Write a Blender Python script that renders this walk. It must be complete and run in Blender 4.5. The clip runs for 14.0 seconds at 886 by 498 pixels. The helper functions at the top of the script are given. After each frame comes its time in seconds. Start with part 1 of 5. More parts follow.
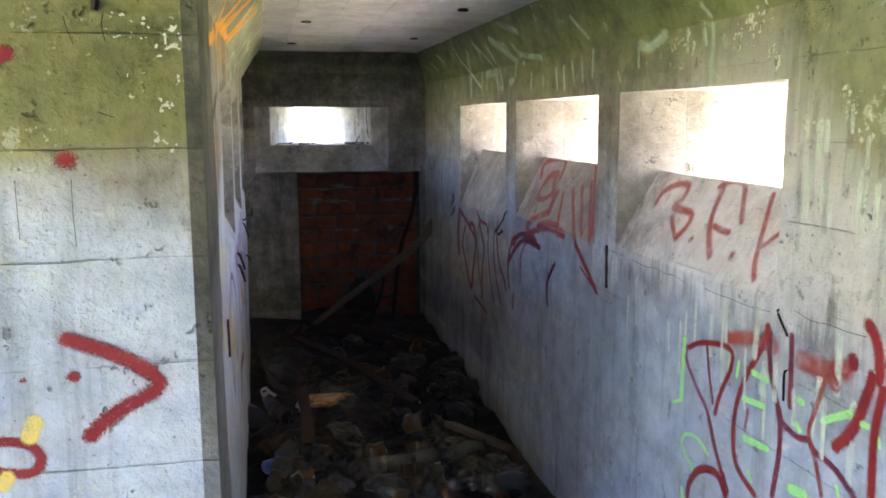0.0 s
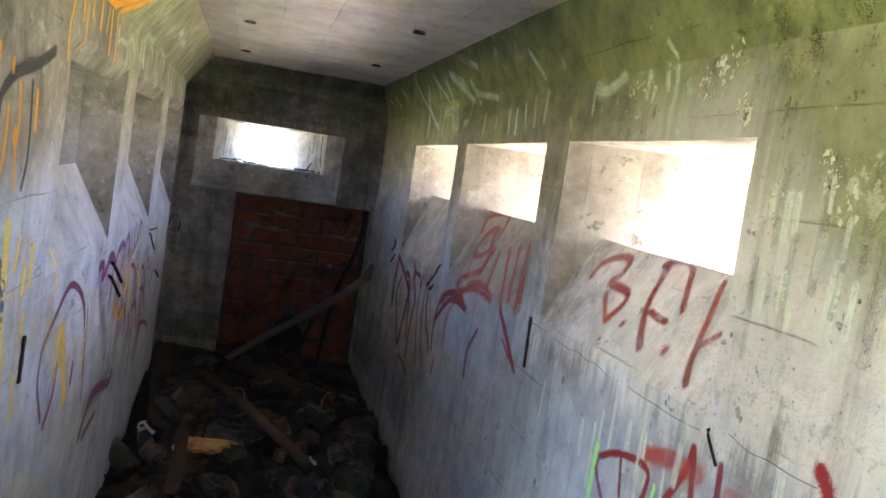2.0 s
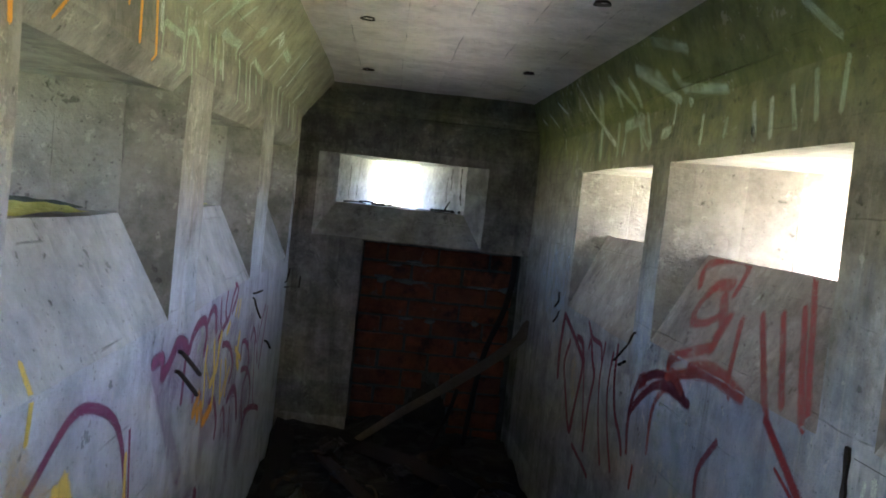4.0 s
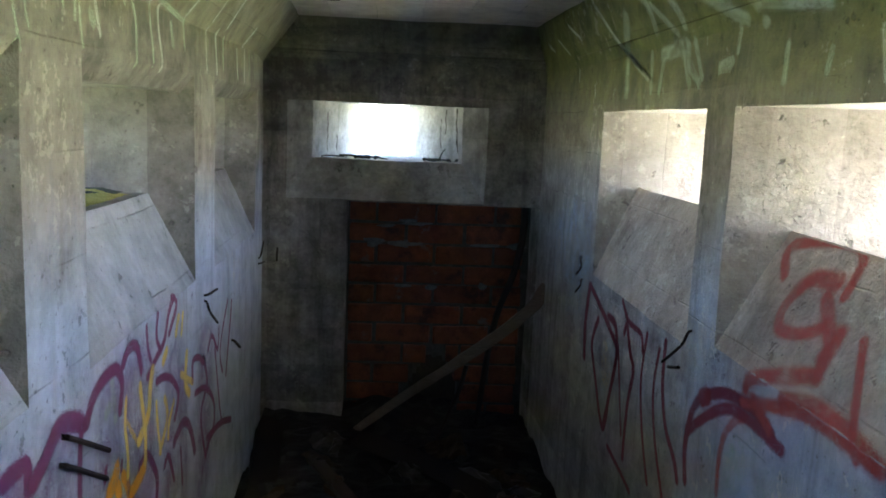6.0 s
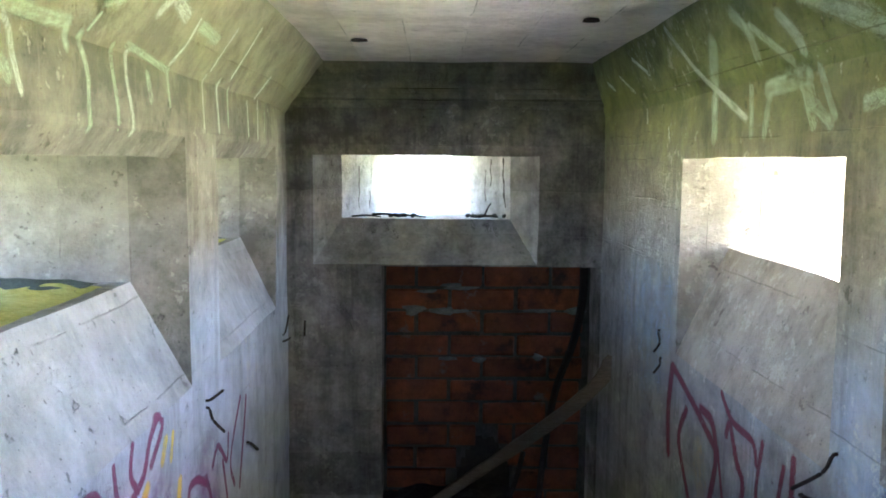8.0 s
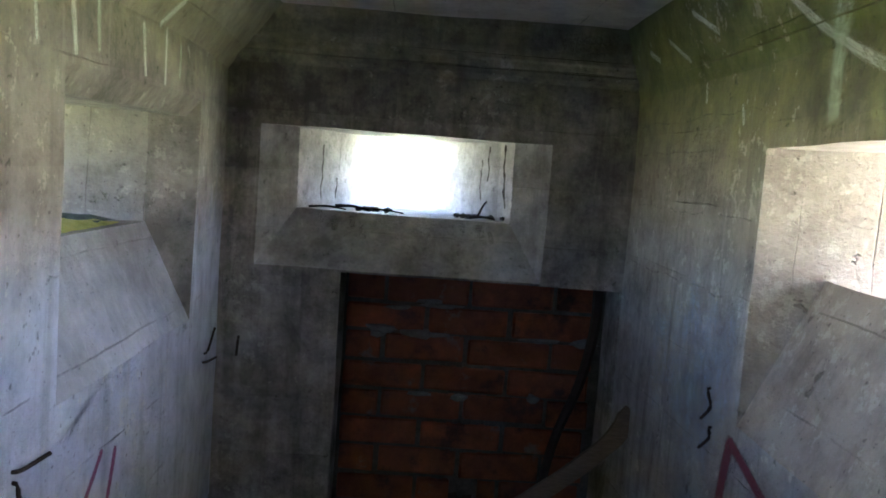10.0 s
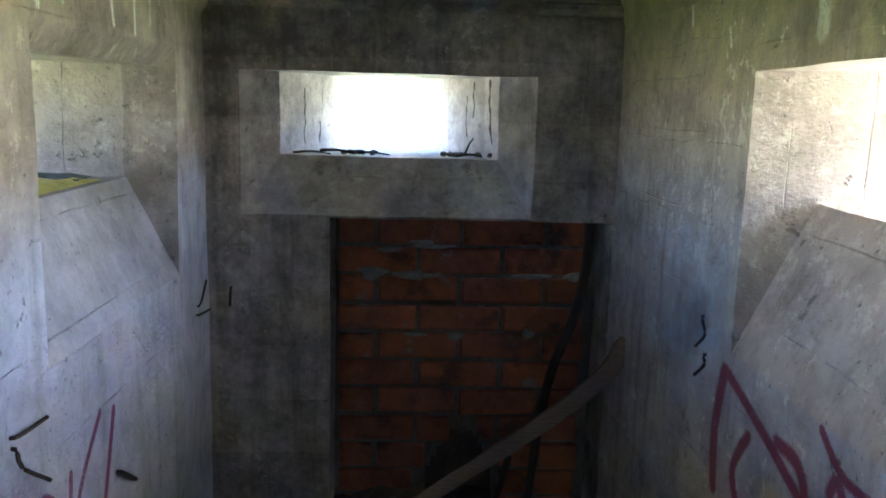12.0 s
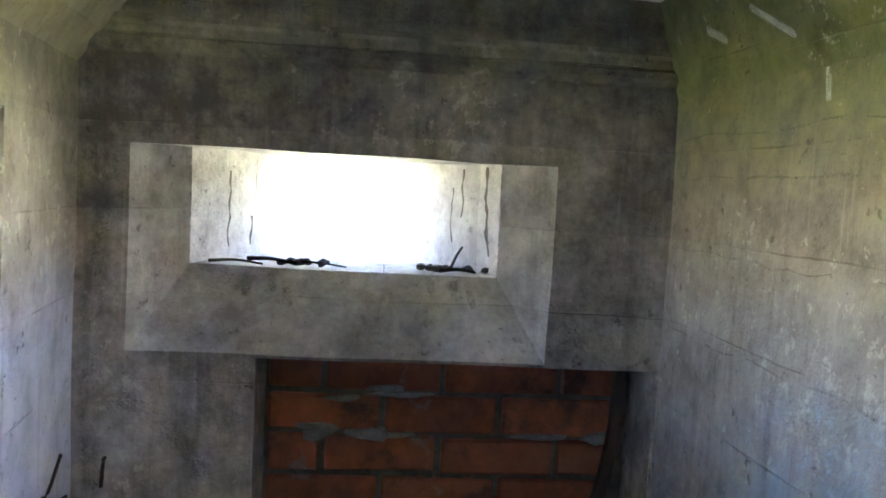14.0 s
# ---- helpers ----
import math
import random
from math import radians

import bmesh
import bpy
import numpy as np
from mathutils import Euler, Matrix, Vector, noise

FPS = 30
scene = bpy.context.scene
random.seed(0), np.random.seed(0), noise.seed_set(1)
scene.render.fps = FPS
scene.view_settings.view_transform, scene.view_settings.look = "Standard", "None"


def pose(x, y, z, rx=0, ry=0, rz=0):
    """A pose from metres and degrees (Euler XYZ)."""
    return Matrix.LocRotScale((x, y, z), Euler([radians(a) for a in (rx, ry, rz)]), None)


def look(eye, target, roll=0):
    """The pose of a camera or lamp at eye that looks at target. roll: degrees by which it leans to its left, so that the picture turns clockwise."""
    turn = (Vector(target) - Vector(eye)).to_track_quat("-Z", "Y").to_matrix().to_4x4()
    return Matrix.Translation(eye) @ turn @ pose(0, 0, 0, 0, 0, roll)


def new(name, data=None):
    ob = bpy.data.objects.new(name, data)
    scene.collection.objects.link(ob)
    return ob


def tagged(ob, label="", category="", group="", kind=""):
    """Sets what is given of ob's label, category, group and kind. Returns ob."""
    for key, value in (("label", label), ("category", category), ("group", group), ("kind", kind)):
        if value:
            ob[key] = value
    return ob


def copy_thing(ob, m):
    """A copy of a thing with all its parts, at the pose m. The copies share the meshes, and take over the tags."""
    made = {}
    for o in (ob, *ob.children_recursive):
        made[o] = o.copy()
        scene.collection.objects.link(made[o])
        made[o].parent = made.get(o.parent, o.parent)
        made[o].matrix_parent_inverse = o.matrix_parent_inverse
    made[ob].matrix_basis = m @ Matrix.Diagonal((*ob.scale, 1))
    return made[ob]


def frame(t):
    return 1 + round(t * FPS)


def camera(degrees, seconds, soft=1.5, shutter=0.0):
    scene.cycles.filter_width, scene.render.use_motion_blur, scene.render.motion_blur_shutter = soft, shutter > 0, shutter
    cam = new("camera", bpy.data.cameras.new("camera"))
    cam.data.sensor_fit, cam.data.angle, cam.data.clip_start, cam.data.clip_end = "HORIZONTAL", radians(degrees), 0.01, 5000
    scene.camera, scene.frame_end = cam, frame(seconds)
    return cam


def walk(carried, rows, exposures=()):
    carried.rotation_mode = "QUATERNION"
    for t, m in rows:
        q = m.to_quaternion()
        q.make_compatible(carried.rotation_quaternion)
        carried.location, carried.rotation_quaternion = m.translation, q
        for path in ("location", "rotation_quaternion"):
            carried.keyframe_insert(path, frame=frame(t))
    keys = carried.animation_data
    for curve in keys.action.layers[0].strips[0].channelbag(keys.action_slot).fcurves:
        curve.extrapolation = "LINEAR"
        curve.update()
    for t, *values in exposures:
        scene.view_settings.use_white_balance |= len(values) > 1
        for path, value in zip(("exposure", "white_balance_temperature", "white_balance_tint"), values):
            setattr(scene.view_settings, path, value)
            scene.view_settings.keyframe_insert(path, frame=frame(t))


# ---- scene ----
cam = camera(56.8, 14.0, 1.8)
PATH = [
    (0, (0.156, -0.069, 1.507), (0.582, 1.861, 1.198), -0.1),
    (0.5, (0.212, -0.051, 1.495), (0.396, 1.932, 1.302), 0.0),
    (1, (0.31, 0.017, 1.496), (0.522, 2.003, 1.387), 2.4),
    (1.5, (0.422, 0.157, 1.448), (0.918, 2.087, 1.278), 7.8),
    (2, (0.484, 0.323, 1.44), (0.961, 2.257, 1.269), 8.8),
    (2.5, (0.481, 0.409, 1.476), (0.925, 2.357, 1.391), 7.3),
    (3, (0.436, 0.523, 1.471), (0.864, 2.469, 1.3), 4.9),
    (3.5, (0.523, 0.921, 1.429), (0.702, 2.905, 1.25), 3.3),
    (3.7, (0.528, 1.104, 1.411), (0.671, 3.096, 1.301), 6.3),
    (5.8, (0.606, 1.962, 1.524), (0.746, 3.932, 1.210), 2.7),
    (6, (0.605, 1.998, 1.544), (0.745, 3.969, 1.233), 2.5),
    (6.5, (0.638, 2.142, 1.577), (0.695, 4.132, 1.378), 2.3),
    (7, (0.695, 2.282, 1.573), (0.752, 4.271, 1.376), 3.5),
    (7.5, (0.647, 2.355, 1.584), (0.678, 4.344, 1.376), 0.8),
    (7.7, (0.613, 2.40, 1.588), (0.645, 4.388, 1.373), 0.2),
    (9.8, (0.669, 3.210, 1.515), (0.723, 5.201, 1.329), 5.1),
    (10, (0.674, 3.265, 1.506), (0.725, 5.255, 1.31), 4.3),
    (10.5, (0.673, 3.348, 1.527), (0.721, 5.338, 1.328), 1.5),
    (11, (0.682, 3.315, 1.518), (0.725, 5.295, 1.242), 1.0),
    (11.5, (0.676, 3.282, 1.53), (0.713, 5.254, 1.195), 0.1),
    (12, (0.68, 3.287, 1.515), (0.758, 5.255, 1.167), 1.5),
    (12.5, (0.705, 3.366, 1.5), (0.806, 5.324, 1.107), 1.3),
    (13, (0.684, 3.776, 1.524), (0.842, 5.752, 1.259), 1.5),
    (13.5, (0.693, 3.996, 1.556), (0.86, 5.983, 1.402), 2.4),
    (14, (0.645, 4.117, 1.548), (0.834, 6.102, 1.397), 3.2),
]
walk(cam, [(t, look(eye, target, roll)) for t, eye, target, roll in PATH],
     exposures=[(0, 6.15, 5900, 27), (1.0, 6.15, 6050, 28), (2.5, 6.22, 6100, 28), (3.0, 6.14, 5900, 24), (3.6, 5.63, 5800, 20), (6, 5.85, 5650, 16), (6.6, 5.85, 5750, 16), (7.0, 6.25, 5750, 16), (7.5, 6.9, 5750, 16), (10, 6.05, 5650, 22), (11.5, 5.8, 5600, 22), (12.0, 6.38, 5650, 23), (12.5, 6.6, 5750, 24), (14, 7.2, 6000, 24)])

# ---- world, sun, exposure ----
SUN_EL, SUN_AZ = 48.0, 128.0          # azimuth: clockwise from +y
world = bpy.data.worlds.new("sky")
world.use_nodes = True
scene.world = world
wn = world.node_tree
sky = wn.nodes.new("ShaderNodeTexSky")
sky.sky_type, sky.sun_disc = "NISHITA", False
sky.sun_elevation, sky.sun_rotation = radians(SUN_EL), radians(SUN_AZ)
sky.dust_density = 2.0
wn.nodes["Background"].inputs["Strength"].default_value = 0.095
wn.links.new(sky.outputs["Color"], wn.nodes["Background"].inputs["Color"])
sun = new("sun", bpy.data.lights.new("sun", "SUN"))
sun.data.energy, sun.data.angle, sun.data.color = 5.0, radians(0.6), (1.0, 0.94, 0.84)
sun_from = Vector((math.sin(radians(SUN_AZ)) * math.cos(radians(SUN_EL)), math.cos(radians(SUN_AZ)) * math.cos(radians(SUN_EL)), math.sin(radians(SUN_EL))))
sun.matrix_world = look(sun_from * 30, (0, 0, 0))

# ---- plan ----
XL, XR = 0.045, 1.392                 # long walls of the gallery
YE = 6.0                              # end wall
YF = 1.444                            # wall beside the entrance to the gallery
XW, YB = -1.6, -1.9                   # side and back wall of the entrance space
ZB, ZC, ZH = -0.45, 2.0, 1.78         # floor slab, ceiling, foot of the haunches
TH, TE, TN = 0.55, 0.64, 0.75         # wall thickness: entrance, long east wall, end wall
SILL = 1.329


# ---- materials ----
def ramp(nt, fac, stops):
    n = nt.nodes.new("ShaderNodeValToRGB")
    el = n.color_ramp.elements
    while len(el) < len(stops):
        el.new(0.5)
    for e, (p, c) in zip(el, stops):
        e.position, e.color = p, (*c, 1) if len(c) == 3 else c
    nt.links.new(fac, n.inputs["Fac"])
    return n.outputs["Color"]


def noise_tex(nt, vec, scale, detail=5.0, rough=0.6, dist=0.0):
    n = nt.nodes.new("ShaderNodeTexNoise")
    n.inputs["Scale"].default_value, n.inputs["Detail"].default_value = scale, detail
    n.inputs["Roughness"].default_value, n.inputs["Distortion"].default_value = rough, dist
    nt.links.new(vec, n.inputs["Vector"])
    return n.outputs["Fac"]


def mathn(nt, op, a, b=0.0, c=0.0, clamp=False):
    n = nt.nodes.new("ShaderNodeMath")
    n.operation, n.use_clamp = op, clamp
    for i, v in enumerate((a, b, c)):
        if isinstance(v, (int, float)):
            n.inputs[i].default_value = v
        else:
            nt.links.new(v, n.inputs[i])
    return n.outputs[0]


def mixc(nt, fac, a, b, mode="MIX"):
    n = nt.nodes.new("ShaderNodeMix")
    n.data_type, n.blend_type = "RGBA", mode
    for k, v in ((0, fac), (6, a), (7, b)):
        if isinstance(v, (int, float)):
            n.inputs[k].default_value = v
        elif isinstance(v, tuple):
            n.inputs[k].default_value = (*v, 1)
        else:
            nt.links.new(v, n.inputs[k])
    return n.outputs[2]


def stretched(nt, vec, s):
    n = nt.nodes.new("ShaderNodeMapping")
    n.inputs["Scale"].default_value = s
    nt.links.new(vec, n.inputs["Vector"])
    return n.outputs["Vector"]


def material(name, rough=0.9, metal=0.0):
    m = bpy.data.materials.new(name)
    m.use_nodes = True
    nt = m.node_tree
    b = nt.nodes["Principled BSDF"]
    b.inputs["Roughness"].default_value, b.inputs["Metallic"].default_value = rough, metal
    g = nt.nodes.new("ShaderNodeNewGeometry")
    return m, nt, b, g.outputs["Position"]


def bumped(nt, b, height, strength, distance):
    n = nt.nodes.new("ShaderNodeBump")
    n.inputs["Strength"].default_value, n.inputs["Distance"].default_value = strength, distance
    nt.links.new(height, n.inputs["Height"])
    nt.links.new(n.outputs["Normal"], b.inputs["Normal"])


def concrete(name, low, high, algae=0.0, algae_z=1.45, soot=0.0, wash=0.0, sharp=3.4, relief=0.016, flakes=0.0, streaks=0.4, green=((0.10, 0.115, 0.035), (0.27, 0.28, 0.105)), axis=2, pitch=0.193, patch=0.0, joint=0.28, wash_z=1.45, wash_k=1.1, wash_y=0.0, near=0.0, lime_skylit=((0.37, 0.41, 0.50), (0.62, 0.67, 0.78))):
    """Board-marked concrete: mottling at two scales, pores, drip streaks, form-board joints, algae above a height, old
    limewash below it with the blue of sky light in its colour.
    """
    m, nt, b, pos = material(name)
    L = nt.links.new
    sep = nt.nodes.new("ShaderNodeSeparateXYZ")
    L(pos, sep.inputs[0])
    z = sep.outputs[2]
    big = noise_tex(nt, pos, 1.9, 7, 0.62, 0.2)
    mid = noise_tex(nt, pos, 8.0, 7, 0.68)
    fine = noise_tex(nt, pos, 75.0, 4, 0.7)
    flow = stretched(nt, pos, (13, 13, 0.8) if axis == 2 else (3, 3, 3))
    drip = noise_tex(nt, flow, 1.0, 5, 0.7)
    tone = mathn(nt, "ADD", mathn(nt, "MULTIPLY", big, 0.5), mathn(nt, "MULTIPLY", mid, 0.5))
    tone = mathn(nt, "ADD", tone, mathn(nt, "MULTIPLY", mathn(nt, "SUBTRACT", noise_tex(nt, pos, 34.0, 4, 0.75), 0.5), 0.22))
    board = nt.nodes.new("ShaderNodeTexWhiteNoise")
    board.noise_dimensions = "1D"
    wob = mathn(nt, "ADD", sep.outputs[axis], mathn(nt, "MULTIPLY", noise_tex(nt, pos, 2.5, 3), 0.022))
    course = mathn(nt, "DIVIDE", mathn(nt, "ADD", wob, 0.555), pitch)
    L(mathn(nt, "ROUND", course), board.inputs["W"])
    tone = mathn(nt, "ADD", tone, mathn(nt, "MULTIPLY", mathn(nt, "SUBTRACT", board.outputs["Value"], 0.5), 0.10))
    col = ramp(nt, tone, [(0.38, low), (0.60, high)])
    if wash:
        w = mathn(nt, "ADD", mathn(nt, "MULTIPLY", mathn(nt, "SUBTRACT", wash_z, z), wash_k), mathn(nt, "MULTIPLY", mathn(nt, "SUBTRACT", big, 0.5), 1.8))
        w = mathn(nt, "ADD", w, mathn(nt, "MULTIPLY", mathn(nt, "SUBTRACT", drip, 0.5), 0.7))
        w = mathn(nt, "MULTIPLY", ramp(nt, w, [(0.05, (0, 0, 0)), (0.7, (1, 1, 1))]), wash)
        if wash_y:
            # less of the wash colour past this length of the wall
            run = mathn(nt, "ADD", mathn(nt, "SUBTRACT", wash_y, sep.outputs[1]), mathn(nt, "MULTIPLY", mathn(nt, "SUBTRACT", big, 0.5), 2.5))
            w = mathn(nt, "MULTIPLY", w, ramp(nt, run, [(0.0, (0.25, 0.25, 0.25)), (0.8, (1, 1, 1))]))
        # limewash tinted blue, the sky light on the lower walls being painted in
        col = mixc(nt, w, col, ramp(nt, mid, [(0.3, lime_skylit[0]), (0.65, lime_skylit[1])]))
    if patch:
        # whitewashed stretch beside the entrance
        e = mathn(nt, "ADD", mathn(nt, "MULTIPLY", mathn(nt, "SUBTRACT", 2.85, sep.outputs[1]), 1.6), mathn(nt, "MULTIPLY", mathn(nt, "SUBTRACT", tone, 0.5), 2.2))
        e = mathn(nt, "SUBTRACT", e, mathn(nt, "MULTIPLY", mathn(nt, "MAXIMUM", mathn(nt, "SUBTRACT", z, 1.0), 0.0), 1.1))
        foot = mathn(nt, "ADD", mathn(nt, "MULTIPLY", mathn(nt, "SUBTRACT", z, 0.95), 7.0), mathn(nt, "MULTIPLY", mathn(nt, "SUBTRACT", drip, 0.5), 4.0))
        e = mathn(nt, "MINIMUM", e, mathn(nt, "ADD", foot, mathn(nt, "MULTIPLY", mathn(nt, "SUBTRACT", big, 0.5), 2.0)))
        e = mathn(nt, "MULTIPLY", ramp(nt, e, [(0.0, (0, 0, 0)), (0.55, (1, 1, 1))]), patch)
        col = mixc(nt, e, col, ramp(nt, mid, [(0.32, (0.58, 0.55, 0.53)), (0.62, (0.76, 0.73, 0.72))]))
    streak = ramp(nt, drip, [(0.52, (0, 0, 0)), (0.75, (1, 1, 1))])
    col = mixc(nt, mathn(nt, "MULTIPLY", streak, streaks), col, tuple(c * 0.5 for c in low))
    pale = ramp(nt, noise_tex(nt, flow, 2.3, 4, 0.7), [(0.60, (0, 0, 0)), (0.74, (1, 1, 1))])
    col = mixc(nt, mathn(nt, "MULTIPLY", pale, 0.35), col, tuple(min(0.75, c * 1.45) for c in high))
    if algae:
        a = mathn(nt, "ADD", mathn(nt, "MULTIPLY", mathn(nt, "SUBTRACT", z, algae_z), sharp), mathn(nt, "MULTIPLY", mathn(nt, "SUBTRACT", tone, 0.5), 2.0))
        if near:
            # the growth reaches lower beside the entrance
            a = mathn(nt, "ADD", a, mathn(nt, "MULTIPLY", mathn(nt, "MULTIPLY", mathn(nt, "SUBTRACT", 1.75, sep.outputs[1]), 3.0, clamp=True), mathn(nt, "MULTIPLY", drip, near * 2)))
        a = mathn(nt, "MULTIPLY", ramp(nt, a, [(0.0, (0, 0, 0)), (0.7, (1, 1, 1))]), algae)
        col = mixc(nt, a, col, ramp(nt, mid, [(0.32, green[0]), (0.66, green[1])]))
    if soot:
        dark = mathn(nt, "ADD", mathn(nt, "MULTIPLY", tone, 0.6), mathn(nt, "MULTIPLY", mathn(nt, "SUBTRACT", 1.0, drip), 0.4))
        s = mathn(nt, "MULTIPLY", ramp(nt, dark, [(0.40, (1, 1, 1)), (0.58, (0, 0, 0))]), soot)
        col = mixc(nt, s, col, (0.04, 0.038, 0.033))
    if flakes:
        f = mathn(nt, "ADD", mathn(nt, "MULTIPLY", noise_tex(nt, pos, 22.0, 4, 0.75), 0.6), mathn(nt, "MULTIPLY", big, 0.4))
        col = mixc(nt, mathn(nt, "MULTIPLY", ramp(nt, f, [(0.575, (0, 0, 0)), (0.60, (1, 1, 1))]), flakes), col, (0.62, 0.60, 0.50))
        col = mixc(nt, mathn(nt, "MULTIPLY", ramp(nt, f, [(0.36, (1, 1, 1)), (0.40, (0, 0, 0))]), flakes * 0.8), col, tuple(c * 0.4 for c in low))
    # rare dark pores and chips, worn joints of the form boards
    pores = ramp(nt, noise_tex(nt, pos, 95.0, 2, 0.5), [(0.27, (0, 0, 0)), (0.31, (1, 1, 1))])
    col = mixc(nt, mathn(nt, "MULTIPLY", mathn(nt, "SUBTRACT", 1.0, pores), 0.5), col, (0.06, 0.055, 0.045))
    chips = ramp(nt, noise_tex(nt, pos, 17.0, 3, 0.75), [(0.30, (0, 0, 0)), (0.35, (1, 1, 1))])
    col = mixc(nt, mathn(nt, "MULTIPLY", mathn(nt, "SUBTRACT", 1.0, chips), 0.45), col, tuple(c * 0.35 for c in low))
    saw = mathn(nt, "ABSOLUTE", mathn(nt, "SUBTRACT", mathn(nt, "FRACT", course), 0.5))
    seam = ramp(nt, saw, [(0.0, (0, 0, 0)), (0.012, (1, 1, 1))])
    there = ramp(nt, noise_tex(nt, pos, 3.0, 5, 0.7), [(0.47, (0, 0, 0)), (0.56, (1, 1, 1))])
    cut = mathn(nt, "MULTIPLY", mathn(nt, "SUBTRACT", 1.0, seam), there)
    col = mixc(nt, mathn(nt, "MULTIPLY", cut, joint), col, (0.09, 0.08, 0.065))
    L(col, b.inputs["Base Color"])
    h = mathn(nt, "ADD", mathn(nt, "MULTIPLY", mid, 0.9), mathn(nt, "MULTIPLY", fine, 0.3))
    h = mathn(nt, "ADD", h, mathn(nt, "MULTIPLY", pores, 0.2))
    h = mathn(nt, "ADD", h, mathn(nt, "MULTIPLY", chips, 0.3))
    h = mathn(nt, "SUBTRACT", h, mathn(nt, "MULTIPLY", cut, 0.22))
    bumped(nt, b, h, 0.9, relief)
    return m


def simple(name, a, c, scale=12.0, rough=0.8, metal=0.0, bump=0.3, dist=0.004, stretch=(1, 1, 1), trans=0.0):
    """Two-tone mottled surface with fine relief."""
    m, nt, b, pos = material(name, rough, metal)
    co = nt.nodes.new("ShaderNodeTexCoord")
    v = stretched(nt, co.outputs["Object"], stretch)
    n1, n2 = noise_tex(nt, v, scale, 6, 0.65), noise_tex(nt, v, scale * 7, 3, 0.6)
    t = mathn(nt, "ADD", mathn(nt, "MULTIPLY", n1, 0.65), mathn(nt, "MULTIPLY", n2, 0.35))
    nt.links.new(ramp(nt, t, [(0.33, a), (0.67, c)]), b.inputs["Base Color"])
    b.inputs["Transmission Weight"].default_value = trans
    if bump:
        bumped(nt, b, t, bump, dist)
    return m


M_RIGHT = concrete("concrete_gallery", (0.145, 0.13, 0.105), (0.36, 0.33, 0.28), green=((0.085, 0.10, 0.03), (0.23, 0.245, 0.09)), algae=0.85, algae_z=1.52, wash=0.7, wash_y=4.3, patch=0.58, lime_skylit=((0.27, 0.335, 0.46), (0.45, 0.53, 0.69)), near=0.8, flakes=0.4, streaks=0.65)
M_LEFT = concrete("concrete_gallery_left", (0.14, 0.13, 0.11), (0.34, 0.315, 0.28), algae=0.6, algae_z=1.62, wash=0.8, wash_z=1.38, wash_k=4.0, flakes=0.35)
M_FRONT = concrete("concrete_entrance", (0.19, 0.17, 0.13), (0.39, 0.355, 0.295), green=((0.105, 0.108, 0.028), (0.25, 0.245, 0.085)), joint=0.12, algae=0.88, algae_z=1.425, wash=0.78, sharp=14.0, wash_z=1.46, wash_k=5.0, relief=0.026, flakes=0.4, streaks=0.5)
M_END = concrete("concrete_end", (0.115, 0.107, 0.094), (0.35, 0.322, 0.288), algae=0.5, algae_z=1.66, soot=0.5, wash=0.06, flakes=0.25)
M_CEIL = concrete("concrete_ceiling", (0.57, 0.515, 0.455), (0.84, 0.785, 0.72), axis=0, pitch=0.2, flakes=0.25, joint=0.6)
M_HAUNCH = concrete("concrete_haunch", (0.19, 0.18, 0.13), (0.40, 0.38, 0.29), algae=0.93, algae_z=1.55, flakes=0.3, green=((0.065, 0.082, 0.02), (0.20, 0.225, 0.07)))
M_HAUNCHL = concrete("concrete_haunch_left", (0.22, 0.20, 0.155), (0.44, 0.41, 0.325), algae=0.55, algae_z=1.62, green=((0.11, 0.12, 0.05), (0.28, 0.28, 0.14)))
# pier edge in a darker tone than the walls next to it
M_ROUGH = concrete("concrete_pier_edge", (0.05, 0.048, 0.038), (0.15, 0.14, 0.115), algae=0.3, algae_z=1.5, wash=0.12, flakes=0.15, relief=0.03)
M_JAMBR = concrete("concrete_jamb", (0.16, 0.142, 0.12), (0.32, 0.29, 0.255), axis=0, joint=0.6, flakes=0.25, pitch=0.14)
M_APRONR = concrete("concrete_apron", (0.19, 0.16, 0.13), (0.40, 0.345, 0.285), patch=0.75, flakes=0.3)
M_JAMBL = concrete("concrete_jamb_left", (0.14, 0.13, 0.11), (0.33, 0.31, 0.28), algae=0.35, algae_z=1.5, axis=0, joint=0.6, flakes=0.25, pitch=0.14)
# left aprons limewashed, and lightened for the sky light that reaches them
M_APRONL = concrete("concrete_apron_skylit_limewash", (0.27, 0.27, 0.27), (0.46, 0.46, 0.47), wash=0.6, flakes=0.2)
# east sills paler than their jambs: sun glare put into the colour
M_SILLLIT = concrete("concrete_sill_sunlit", (0.48, 0.45, 0.41), (0.72, 0.68, 0.64))
# end slit's apron and cheeks paler than its wall: daylight put into their colour
M_APRONE = concrete("concrete_apron_end", (0.22, 0.212, 0.20), (0.48, 0.46, 0.435), soot=0.25, wash=0.25)
M_JAMBE = concrete("concrete_jamb_end", (0.30, 0.28, 0.262), (0.57, 0.535, 0.505), soot=0.2, axis=0, joint=0.6, flakes=0.25, pitch=0.12)
M_SLAB = simple("earthen_floor", (0.02, 0.016, 0.012), (0.07, 0.058, 0.045), 6, 0.95, bump=0.8, dist=0.02)
M_HOLE = simple("rust_hole", (0.015, 0.01, 0.008), (0.06, 0.035, 0.02), 30)
M_GRASS = simple("dry_grass", (0.25, 0.27, 0.11), (0.47, 0.46, 0.24), 3, 0.95, bump=1.0, dist=0.05)


